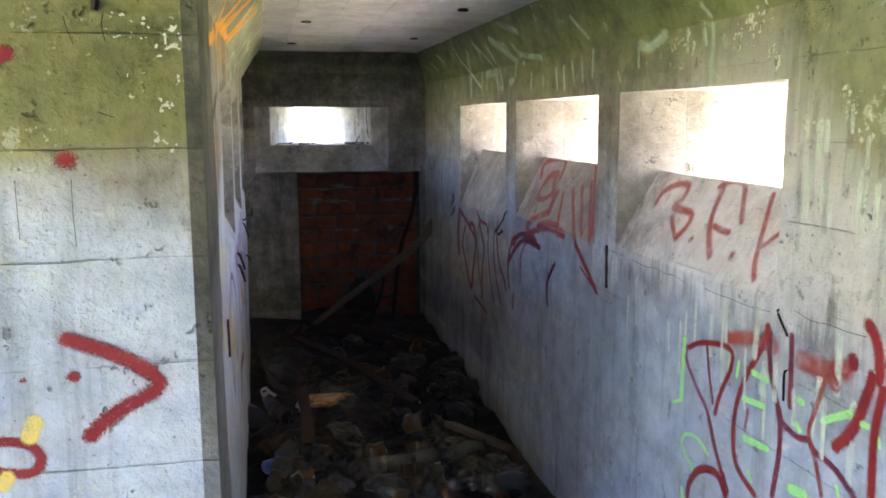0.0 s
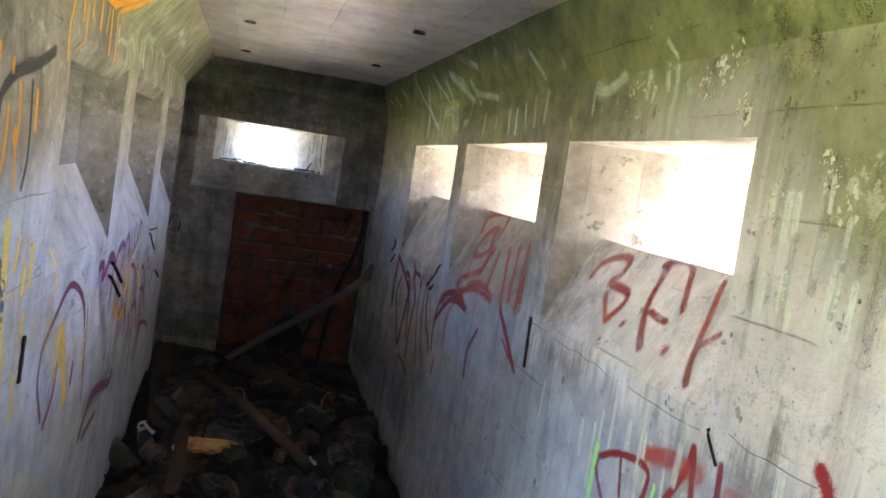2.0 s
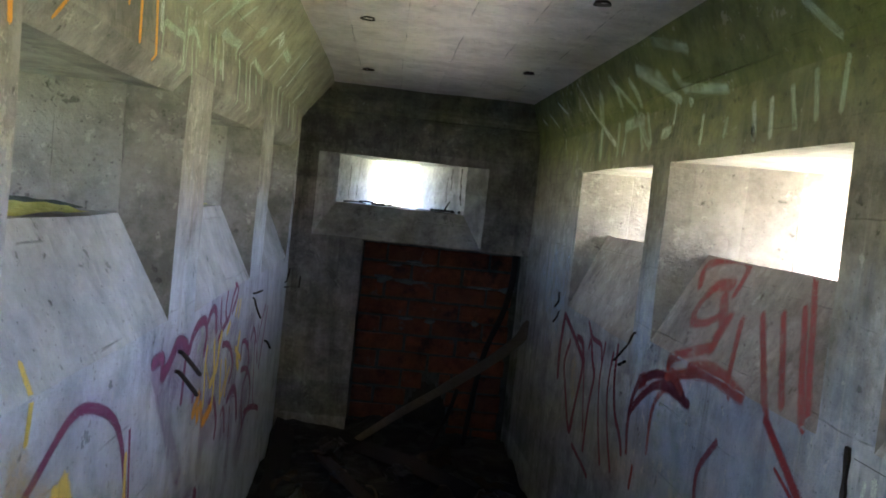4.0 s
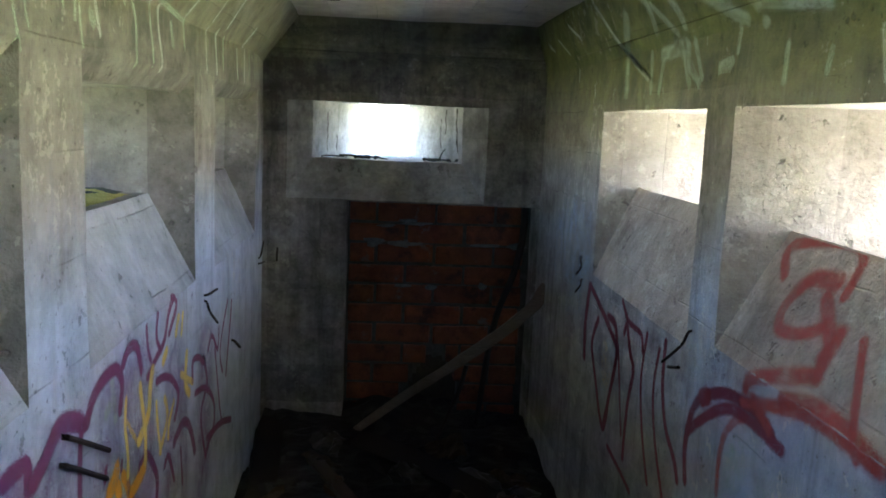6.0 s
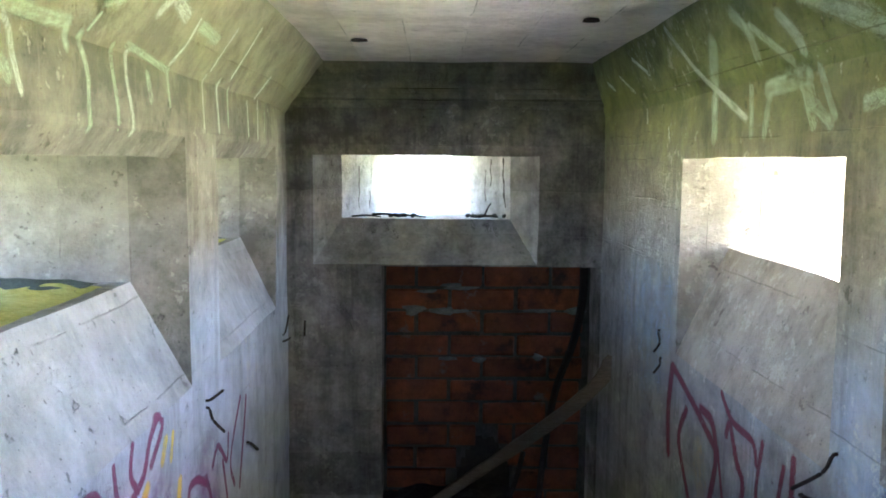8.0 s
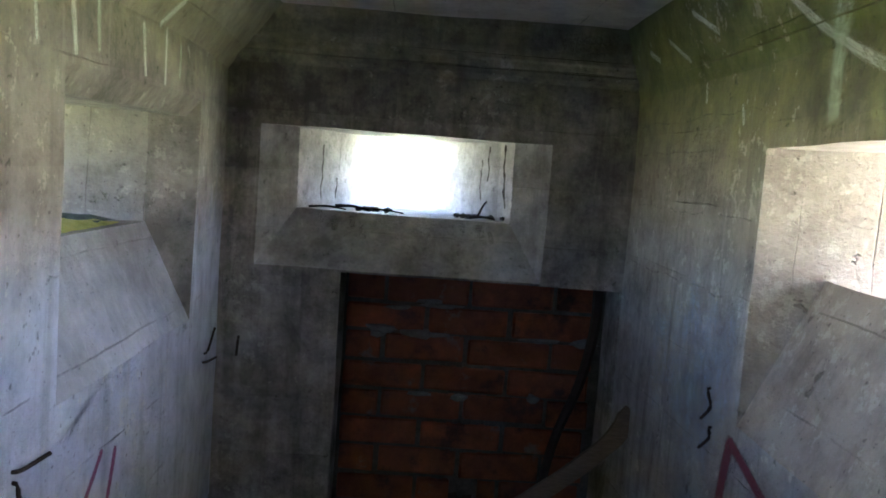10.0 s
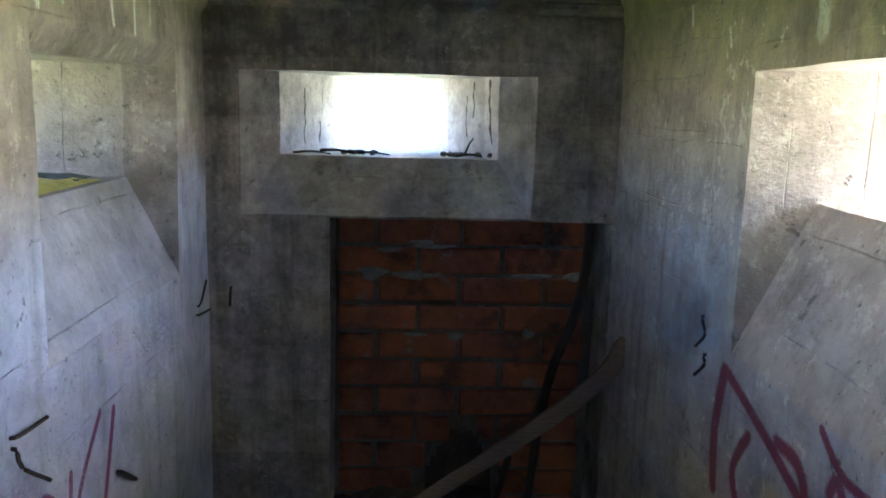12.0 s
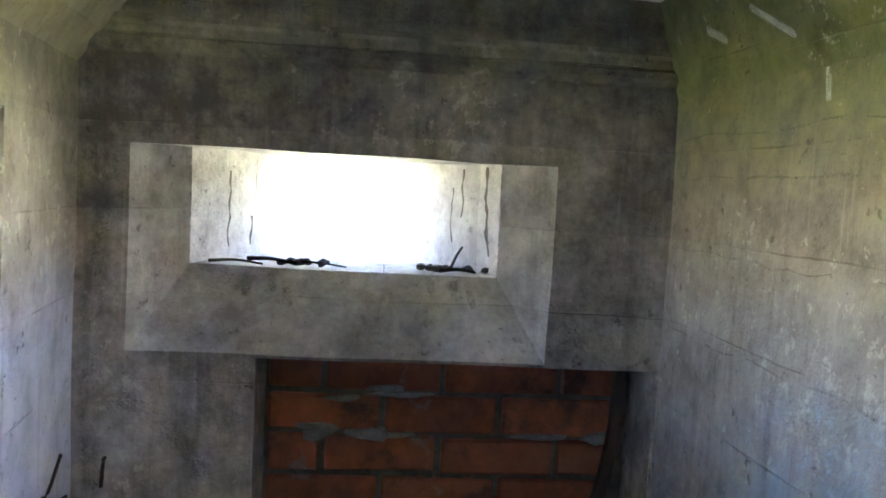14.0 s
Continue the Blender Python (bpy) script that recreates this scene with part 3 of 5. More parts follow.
# soot colours stains and joints, and also the shade painted on the end wall
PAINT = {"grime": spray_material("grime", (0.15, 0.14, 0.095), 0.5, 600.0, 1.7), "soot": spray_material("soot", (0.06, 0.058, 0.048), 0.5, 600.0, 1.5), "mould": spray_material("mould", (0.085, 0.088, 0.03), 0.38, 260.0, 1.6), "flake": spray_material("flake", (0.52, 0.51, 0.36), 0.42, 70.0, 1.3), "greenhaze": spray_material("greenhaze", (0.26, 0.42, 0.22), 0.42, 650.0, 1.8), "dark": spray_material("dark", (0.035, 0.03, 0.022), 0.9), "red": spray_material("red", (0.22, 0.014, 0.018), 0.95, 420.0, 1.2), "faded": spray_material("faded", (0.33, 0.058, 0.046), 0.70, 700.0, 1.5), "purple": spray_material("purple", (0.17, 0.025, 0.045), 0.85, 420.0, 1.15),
         "violet": spray_material("violet", (0.21, 0.045, 0.12), 0.85), "haze": spray_material("haze", (0.20, 0.10, 0.22), 0.55, 650.0, 1.6), "orange": spray_material("orange", (0.75, 0.33, 0.02), 0.85),
         "ochre": spray_material("ochre", (0.60, 0.42, 0.14), 0.5, 650.0, 1.6), "yellow": spray_material("yellow", (0.82, 0.58, 0.13), 0.8), "blue": spray_material("blue", (0.05, 0.10, 0.22), 0.9),
         "black": spray_material("black", (0.03, 0.033, 0.04), 0.85), "green": spray_material("green", (0.35, 0.80, 0.25), 0.8),
         "pale": spray_material("pale", (0.44, 0.54, 0.38), 0.64, 700.0, 1.5), "white": spray_material("white", (0.62, 0.68, 0.57), 0.66, 700.0, 1.4),
         "skyblue": spray_material("skyblue", (0.38, 0.50, 0.66), 0.42, 650.0, 1.8)}


def on_wall(side, u, v, lift=0.0015):
    """A point just off a wall's surface, on its aprons and haunches too."""
    if side == "F":
        return worn(at_front(u, v, 0)) + Vector((0, -lift, 0))
    if side == "E":
        (_, a, b, foot, top), (knee, _, _, sill, _), _ = END_SLIT
        d = knee * (v - foot) / (sill - foot) if a + 0.1 < u < b - 0.1 and foot < v < sill else 0.0
        return worn(at_end(u, v, d)) + Vector((0, -lift, 0))
    d, slope = 0.0, 0.0
    if v > ZH:
        slope = (XR - 1.30 if side == "R" else 0.185 - XL) / (ZC - ZH)
        d = -(v - ZH) * slope - 0.0015
    else:
        for o in (RIGHT_SLITS if side == "R" else LEFT_SLITS):
            if o[0][1] < u < o[0][2] and o[0][3] < v < o[0][4]:
                if len(o) == 4 and v > o[1][4]:
                    d = o[1][0] * (o[0][4] - v) / (o[0][4] - o[1][4])
                else:
                    v = min(v, o[-2][3] - 0.004)
                    d = o[-2][0] * (v - o[0][3]) / (o[-2][3] - o[0][3])
    p = worn(at_right(u, v, d) if side == "R" else at_left(u, v, d), 0.005 if v > ZH else 0.006)
    return p + Vector((-lift if side == "R" else lift, 0, -lift * slope))


def curve_points(pts, step):
    """A smooth line through the points, in even small steps."""
    p = [Vector(q) for q in pts]
    if len(p) == 2:
        p = [p[0], (p[0] + p[1]) / 2, p[1]]
    q = [p[0] * 2 - p[1]] + p + [p[-1] * 2 - p[-2]]
    out = []
    for i in range(1, len(q) - 2):
        n = max(2, math.ceil((q[i + 1] - q[i]).length / step))
        for k in range(n):
            t = k / n
            out.append(0.5 * (2 * q[i] + (q[i + 1] - q[i - 1]) * t + (2 * q[i - 1] - 5 * q[i] + 4 * q[i + 1] - q[i + 2]) * t * t + (3 * q[i] - q[i - 1] - 3 * q[i + 1] + q[i + 2]) * t ** 3))
    return out + [p[-1]]


def ribbons(name, side, strokes, label, category="graffiti", kind=""):
    """Strokes (colour, width, points on the wall) as thin layers of paint: one part each, or joined where they are mere stains."""
    root = None if kind else tagged(new(name), label, category)
    groups = {}
    for n, stroke in enumerate(strokes):
        groups.setdefault(stroke[0] if kind else n, []).append((n, stroke))
    for group in groups.values():
        verts, faces, uvs = [], [], []
        for n, (colour, width, pts) in group:
            w = width * 0.72
            ps = [Vector((a, b, 0)) for a, b in pts]
            a, b = (ps[0] - ps[1]).normalized(), (ps[-1] - ps[-2]).normalized()
            line = curve_points([ps[0] + a * w * 0.7] + ps + [ps[-1] + b * w * 0.7], 0.014)
            total, run = sum((q - p).length for p, q in zip(line, line[1:])), 0.0
            base = len(verts)
            lift = 0.0007 + 0.0002 * (n % 5)
            for i, p in enumerate(line):
                t = (line[min(i + 1, len(line) - 1)] - line[max(i - 1, 0)]).normalized()
                side_way = Vector((-t.y, t.x, 0))
                run += (p - line[i - 1]).length if i else 0
                end = min(1.0, min(run, total - run) / w)
                for k in range(5):
                    q = p + side_way * w * (k / 2 - 1)
                    verts.append(tuple(on_wall(side, q.x, q.y, lift)))
                    uvs.append((end, k / 4))
            for i in range(len(line) - 1):
                for k in range(4):
                    j = base + i * 5 + k
                    faces.append((j, j + 1, j + 6, j + 5))
        ob = mesh_object(name if kind else "stroke", verts, faces, PAINT[colour])
        layer = ob.data.uv_layers.new(name="UVMap")
        for loop in ob.data.loops:
            layer.data[loop.index].uv = uvs[loop.vertex_index]
        if kind:
            tagged(ob, label, category, kind=kind)
        else:
            ob.parent = root
            tagged(ob, colour + " sprayed stroke")


LABELS = {"tangle": "thin purple and red sprayed tangle below the slits", "blaze": "dense orange sprayed scribble on the haunch", "hatch": "faded red sprayed hatching under a firing slit", "stain": "thin ochre and violet paint mist on the wall", "mist": "thin violet paint mist over limewashed concrete", "arrow": "red sprayed dots and angle on pale concrete", "loops": "thick red sprayed loops on pale concrete",
          "flower": "red ring with yellow petals sprayed on concrete", "initials": "faded red sprayed initials B.P.I under a firing slit",
          "scrawl": "faded red sprayed scrawl under a firing slit", "zigzag": "thin purple sprayed zigzag tag on concrete",
          "letters": "large red sprayed letters low on the wall", "outline": "light green sprayed outlines round red letters",
          "arc": "black sprayed arc with orange drips", "scribble": "orange sprayed scribble running down from the haunch",
          "bluesign": "dark blue loop with yellow sprayed drips", "violet": "violet sprayed bubble letters on limewashed concrete",
          "garland": "violet sprayed lettering under the slits", "flames": "orange and pale sprayed flames over violet lettering"}


def spray(name, side, strokes):
    if name == "cracks":
        ribbons("wall_cracks", side, strokes, "dark hairline cracks in the concrete", "crack", kind="stuff")
    elif name == "peel":
        ribbons("peeling_limewash", side, strokes, "pale peeling flakes on green concrete", "stain", kind="stuff")
    else:
        ribbons("graffiti", side, strokes, LABELS[name])


strokes = [
    ("red", 0.0502, [(-0.308,1.446),(-0.309,1.436)]),
    ("red", 0.0446, [(-0.167,1.448),(-0.167,1.438)]),
    ("red", 0.0299, [(-0.185,1.062),(-0.186,1.055)]),
    ("red", 0.0135, [(-0.267,1.059),(-0.266,1.056)]),
    ("red", 0.0328, [(-0.199,1.13),(-0.117,1.097),(-0.048,1.05),(-0.047,1.026),(-0.121,0.986),(-0.169,0.94)]),
]
spray("arrow", "F", strokes)
strokes = [
    ("red", 0.0284, [(-0.375,1.593),(-0.313,1.598),(-0.241,1.621)]),
    ("red", 0.0261, [(-0.241,1.621),(-0.285,1.589),(-0.321,1.53)]),
    ("red", 0.0199, [(-0.438,1.547),(-0.363,1.552),(-0.305,1.579)]),
    ("red", 0.022, [(-0.432,1.661),(-0.366,1.675),(-0.309,1.694),(-0.303,1.723),(-0.336,1.732),(-0.383,1.722),(-0.43,1.702)]),
    ("red", 0.04, [(-0.458,1.333),(-0.393,1.297),(-0.327,1.271),(-0.325,1.205),(-0.358,1.124),(-0.414,1.063),(-0.474,1.018)]),
    ("red", 0.0297, [(-0.362,1.256),(-0.371,1.155),(-0.379,1.093),(-0.364,0.999)]),
]
spray("loops", "F", strokes)
strokes = [
    ("red", 0.0231, [(-0.329,0.946),(-0.293,0.946),(-0.261,0.934),(-0.247,0.909),(-0.26,0.885),(-0.297,0.887),(-0.333,0.899)]),
    ("yellow", 0.0299, [(-0.251,0.983),(-0.265,0.945)]),
    ("yellow", 0.0283, [(-0.302,0.885),(-0.313,0.861)]),
]
spray("flower", "F", strokes)
strokes = [
    ("faded", 0.0311, [(2.511,1.218),(2.496,1.264),(2.424,1.297),(2.355,1.298),(2.354,1.255),(2.383,1.228),(2.266,1.22),(2.249,1.189),(2.281,1.141)]),
    ("faded", 0.0226, [(2.37,1.201),(2.316,1.161),(2.275,1.135)]),
    ("faded", 0.0312, [(2.197,1.153),(2.191,1.147)]),
    ("faded", 0.0317, [(2.163,1.317),(2.146,1.222),(2.097,1.155),(2.054,1.115)]),
    ("faded", 0.0273, [(2.188,1.307),(2.122,1.332),(2.064,1.324),(2.025,1.269),(1.989,1.222)]),
    ("faded", 0.0239, [(2.117,1.202),(2.066,1.193),(2.022,1.191)]),
    ("faded", 0.0386, [(1.964,1.139),(1.955,1.133)]),
    ("faded", 0.0267, [(1.913,1.311),(1.878,1.217),(1.848,1.136),(1.816,1.091)]),
    ("faded", 0.0212, [(1.852,1.173),(1.819,1.203),(1.793,1.23)]),
]
spray("initials", "R", strokes)
strokes = [
    ("violet", 0.0179, [(2.117,0.834),(2.122,0.791),(2.053,0.721),(1.988,0.67),(1.937,0.586),(1.888,0.511)]),
    ("purple", 0.0156, [(2.006,0.864),(1.988,0.782),(1.962,0.704)]),
    ("red", 0.0212, [(2.109,0.832),(2.043,0.864),(1.944,0.885),(1.876,0.881),(1.878,0.831),(1.924,0.748),(1.948,0.677)]),
    ("red", 0.0285, [(2.076,0.367),(2.065,0.424),(2.009,0.487),(1.923,0.512),(1.878,0.476)]),
    ("purple", 0.0216, [(1.983,0.664),(1.929,0.573),(1.859,0.485)]),
    ("red", 0.0238, [(1.721,0.994),(1.735,0.938),(1.807,0.824),(1.843,0.73),(1.847,0.637),(1.821,0.572),(1.73,0.53)]),
    ("purple", 0.0228, [(1.717,0.984),(1.697,0.886),(1.653,0.783),(1.642,0.691),(1.659,0.564)]),
    ("faded", 0.0165, [(1.782,0.752),(1.794,0.688)]),
    ("purple", 0.0202, [(1.655,0.803),(1.636,0.769),(1.578,0.757),(1.539,0.766),(1.518,0.748),(1.444,0.735),(1.376,0.697)]),
    ("faded", 0.0199, [(1.499,0.921),(1.527,0.835),(1.541,0.785),(1.512,0.731),(1.48,0.648)]),
    ("purple", 0.022, [(1.627,0.987),(1.615,0.824)]),
    ("faded", 0.0538, [(1.906,0.91),(1.794,0.94),(1.681,0.949)]),
    ("faded", 0.0646, [(1.597,0.943),(1.502,0.945),(1.418,0.971)]),
    ("faded", 0.048, [(1.483,0.939),(1.459,0.916)]),
    ("red", 0.0426, [(1.413,1.002),(1.407,0.98)]),
    ("red", 0.0362, [(1.378,1.087),(1.344,1.05),(1.33,0.998),(1.334,0.968)]),
    ("red", 0.036, [(1.347,0.981),(1.371,0.909),(1.403,0.837),(1.453,0.781)]),
    ("red", 0.0292, [(1.315,0.963),(1.33,0.889),(1.334,0.829),(1.33,0.718)]),
    ("red", 0.0261, [(1.721,0.994),(1.717,0.96)]),
    ("red", 0.0352, [(1.89,0.526),(1.87,0.464)]),
]
spray("letters", "R", strokes)
strokes = [
    ("green", 0.0246, [(2.135,0.854),(2.143,0.751),(2.143,0.658)]),
    ("green", 0.0126, [(2.191,0.633),(2.135,0.661)]),
    ("green", 0.0195, [(1.774,0.856),(1.704,0.853)]),
    ("green", 0.0199, [(1.809,0.772),(1.714,0.783)]),
    ("green", 0.0219, [(1.798,0.664),(1.687,0.679)]),
    ("green", 0.0144, [(2.054,0.471),(2.122,0.52),(2.102,0.562),(2.032,0.572),(1.97,0.548)]),
    ("green", 0.0185, [(1.587,0.847),(1.567,0.844)]),
    ("green", 0.0193, [(1.499,0.827),(1.408,0.878)]),
    ("green", 0.0155, [(1.374,0.867),(1.351,0.869)]),
    ("green", 0.0312, [(1.594,0.615),(1.534,0.625)]),
    ("green", 0.0213, [(2.111,0.386),(2.1,0.356)]),
    ("green", 0.0131, [(1.436,0.7),(1.428,0.672)]),
    ("green", 0.013, [(1.772,0.585),(1.751,0.558)]),
    ("green", 0.0147, [(1.837,0.866),(1.845,0.819)]),
    ("green", 0.0153, [(1.592,0.792),(1.57,0.774)]),
    ("green", 0.0107, [(1.322,0.857),(1.316,0.836)]),
]
spray("outline", "R", strokes)
strokes = [
    ("black", 0.0281, [(1.908,1.308),(1.909,1.415),(1.924,1.475),(2.008,1.516),(2.156,1.546),(2.288,1.585)]),
    ("black", 0.0177, [(2.122,1.501),(2.136,1.356),(2.117,1.287)]),
    ("orange", 0.0279, [(1.88,1.553),(1.876,1.504),(1.875,1.451)]),
    ("orange", 0.0206, [(1.971,1.536),(1.971,1.514)]),
    ("orange", 0.0143, [(2.028,1.497),(2.047,1.432),(2.039,1.361),(2.068,1.292)]),
    ("orange", 0.0206, [(2.166,1.492),(2.169,1.41)]),
    ("orange", 0.045, [(2.039,1.4),(2.027,1.387)]),
    ("orange", 0.0149, [(1.966,1.452),(1.97,1.365),(1.954,1.303)]),
]
strokes += [
    ("black", 0.032, [(1.884,1.288),(1.909,1.336),(1.851,1.375),(1.80,1.386),(1.77,1.36)]),
    ("black", 0.030, [(1.878,1.345),(1.887,1.409),(1.898,1.465)]),
]
spray("arc", "L", strokes)
strokes = [
    ("orange", 0.0364, [(2.068,1.711),(2.169,1.717),(2.32,1.747)]),
    ("orange", 0.0146, [(2.423,1.722),(2.394,1.656),(2.397,1.576)]),
    ("orange", 0.0156, [(2.512,1.782),(2.525,1.685)]),
    ("orange", 0.0164, [(2.622,1.781),(2.632,1.706)]),
    ("orange", 0.0242, [(2.737,1.786),(2.744,1.695)]),
    ("orange", 0.0148, [(2.901,1.79),(2.911,1.655)]),
    ("orange", 0.0154, [(2.984,1.795),(3.015,1.64)]),
    ("orange", 0.0242, [(2.411,1.776),(2.737,1.786)]),
    ("orange", 0.0222, [(2.485,1.794),(2.901,1.79)]),
    ("orange", 0.0299, [(2.901,1.79),(3.083,1.857),(3.273,1.951)]),
    ("orange", 0.0186, [(2.606,1.778),(2.676,1.821),(2.755,1.854)]),
    ("orange", 0.0228, [(2.938,1.804),(3.175,1.926)]),
    ("orange", 0.017, [(2.34,1.715),(2.321,1.741)]),
    ("orange", 0.0199, [(2.653,1.787),(2.837,1.869)]),
]
spray("scribble", "L", strokes)
strokes = [
    ("blue", 0.0315, [(1.898,1.15),(1.944,1.16),(2.024,1.144),(2.071,1.083),(2.064,0.994),(2.004,0.958),(1.944,0.968)]),
    ("orange", 0.0369, [(1.933,1.116),(1.95,1.05),(1.947,1.009)]),
    ("blue", 0.0165, [(1.892,1.196),(1.905,1.153)]),
    ("yellow", 0.0217, [(2.158,1.187),(2.137,1.114)]),
    ("yellow", 0.0265, [(2.269,1.156),(2.274,1.06)]),
    ("yellow", 0.0169, [(2.563,1.105),(2.548,0.997)]),
    ("yellow", 0.0294, [(2.247,1.002),(2.243,0.952)]),
    ("yellow", 0.0263, [(1.979,0.956),(1.999,0.866)]),
    ("yellow", 0.0169, [(2.11,0.951),(2.109,0.821)]),
    ("yellow", 0.0209, [(2.197,0.879),(2.213,0.778)]),
    ("yellow", 0.0499, [(2.702,0.882),(2.775,0.744),(2.826,0.623)]),
    ("yellow", 0.0215, [(3.033,0.812),(3.052,0.655)]),
]
strokes += [
    ("blue", 0.032, [(1.794,1.114),(1.91,1.13),(2.018,1.122),(2.036,1.029),(1.951,0.973),(1.867,1.031),(1.853,1.115),(1.888,1.191)]),
    ("yellow", 0.040, [(1.82,1.04),(1.83,0.907),(1.845,0.723)]),
    ("yellow", 0.030, [(1.945,0.953),(2.029,0.665)]),
    ("yellow", 0.045, [(2.06,1.222),(2.07,1.11),(2.085,0.96)]),
    ("ochre", 0.05, [(2.231,1.171),(2.22,1.088),(2.21,0.986)]),
    ("yellow", 0.036, [(2.224,1.105),(2.217,1.053)]),
    ("ochre", 0.09, [(2.53,0.986),(2.502,0.874)]),
    ("yellow", 0.040, [(2.672,0.878),(2.666,0.744)]),
    ("ochre", 0.06, [(2.139,1.075),(2.146,0.97)]),
]
spray("bluesign", "L", strokes)
strokes = [
    ("violet", 0.0229, [(2.479,0.864),(2.582,0.921),(2.716,0.984),(2.823,0.973),(2.957,0.905),(3.034,0.775),(3.069,0.65)]),
    ("violet", 0.0235, [(2.48,0.86),(2.466,0.777),(2.535,0.669)]),
    ("violet", 0.0259, [(2.575,0.637),(2.668,0.697),(2.687,0.78)]),
    ("violet", 0.0282, [(2.888,0.726),(2.881,0.665)]),
    ("violet", 0.0436, [(3.15,0.403),(3.361,0.491),(3.746,0.433),(3.772,0.474)]),
    ("violet", 0.0155, [(3.05,0.846),(3.106,0.559)]),
    ("violet", 0.0303, [(3.243,0.376),(3.46,0.39)]),
]
spray("violet", "L", strokes)
strokes = [
    ("haze", 0.1987, [(3.667,0.954),(3.655,0.747)]),
    ("haze", 0.2255, [(3.913,0.955),(3.898,0.631)]),
    ("haze", 0.2239, [(4.192,0.895),(4.135,0.518)]),
    ("haze", 0.2602, [(4.567,0.844),(4.5,0.344)]),
    ("haze", 0.1682, [(3.435,0.952),(3.371,0.875)]),
]
spray("mist", "L", strokes)
strokes = [
    ("faded", 0.0377, [(3.713,1.233),(3.743,1.302),(3.512,1.336),(3.485,1.238)]),
    ("faded", 0.0291, [(3.365,1.186),(3.239,1.017)]),
    ("faded", 0.0273, [(3.274,1.208),(3.041,1.035)]),
    ("faded", 0.0268, [(3.187,1.228),(2.994,1.063)]),
    ("faded", 0.0259, [(3.106,1.248),(2.895,1.045)]),
    ("faded", 0.0259, [(3.134,1.314),(2.905,1.079)]),
    ("faded", 0.043, [(3.668,0.966),(3.408,1.028),(3.181,1.028)]),
    ("red", 0.0315, [(3.036,1.017),(2.908,0.934),(2.807,0.862)]),
    ("purple", 0.0338, [(3.949,0.785),(3.723,0.928),(3.484,0.928)]),
    ("purple", 0.0245, [(3.265,0.889),(3.353,0.785),(3.335,0.683)]),
]
spray("hatch", "R", strokes)
strokes = [
    ("haze", 0.091, [(3.216,0.946),(3.533,0.593)]),
    ("haze", 0.0989, [(3.799,0.958),(3.799,0.516)]),
    ("haze", 0.1133, [(4.268,0.818),(4.267,0.323)]),
    ("haze", 0.1084, [(3.18,0.493),(3.735,0.461)]),
    ("haze", 0.0665, [(2.573,0.646),(2.689,0.771)]),
    ("ochre", 0.0776, [(2.412,0.973),(2.34,0.91)]),
    ("ochre", 0.09, [(2.548,0.922),(2.821,0.729)]),
    ("ochre", 0.0607, [(2.204,0.977),(2.256,0.806)]),
    ("ochre", 0.0461, [(2.059,0.962),(2.055,0.854)]),
]
spray("stain", "L", strokes)
strokes = [
    ("orange", 0.0306, [(2.294,1.964),(2.346,1.99)]),
    ("orange", 0.0133, [(2.267,1.868),(2.309,1.907),(2.608,1.997)]),
    ("orange", 0.013, [(2.425,1.79),(2.269,1.85),(2.309,1.907)]),
    ("orange", 0.0335, [(2.384,1.735),(2.597,1.835),(2.717,1.926)]),
    ("orange", 0.0299, [(2.687,1.781),(2.789,1.854),(2.982,1.938)]),
    ("orange", 0.0276, [(3.008,1.794),(3.216,1.869),(3.485,1.955)]),
    ("orange", 0.0246, [(2.231,1.709),(2.29,1.785)]),
    ("orange", 0.0128, [(2.571,1.727),(2.57,1.619)]),
    ("orange", 0.0121, [(2.853,1.77),(2.836,1.7)]),
]
spray("blaze", "L", strokes)
strokes = [
    ("dark", 0.0017, [(-0.155,1.678),(-0.151,1.658),(-0.143,1.636)]),
    ("dark", 0.002, [(-0.093,1.684),(-0.096,1.664),(-0.092,1.642)]),
    ("dark", 0.0013, [(-0.25,1.406),(-0.251,1.36),(-0.252,1.313)]),
    ("dark", 0.0013, [(-0.161,1.405),(-0.163,1.352),(-0.163,1.299)]),
    ("dark", 0.0017, [(-0.177,1.591),(-0.171,1.586)]),
    ("dark", 0.0017, [(-0.11,1.522),(-0.086,1.513)]),
    ("dark", 0.0149, [(-0.103,1.718),(-0.104,1.704),(-0.103,1.695)]),
]
spray("cracks", "F", strokes)
strokes = [
    ("flake", 0.0397, [(-0.081,1.672),(-0.053,1.663),(-0.028,1.668)]),
    ("flake", 0.0451, [(-0.019,1.656),(-0.005,1.631)]),
    ("flake", 0.0338, [(0.005,1.651),(0.04,1.642)]),
    ("flake", 0.0338, [(0.032,1.682),(0.02,1.652)]),
    ("flake", 0.0248, [(-0.053,1.58),(-0.018,1.577)]),
    ("flake", 0.0247, [(0.014,1.575),(0.046,1.565)]),
    ("flake", 0.0248, [(-0.049,1.554),(-0.025,1.536),(0.009,1.528)]),
    ("flake", 0.0248, [(-0.029,1.476),(-0.006,1.471),(0.006,1.46)]),
]
spray("peel", "F", strokes)
strokes = [
    ("red", 0.0255, [(3.863,0.629),(3.872,0.552)]),
    ("red", 0.013, [(2.957,0.925),(2.799,0.857)]),
    ("purple", 0.008, [(3.353,0.499),(3.342,0.438)]),
    ("greenhaze", 0.0812, [(3.539,0.846),(3.461,0.618)]),
]
spray("tangle", "R", strokes)
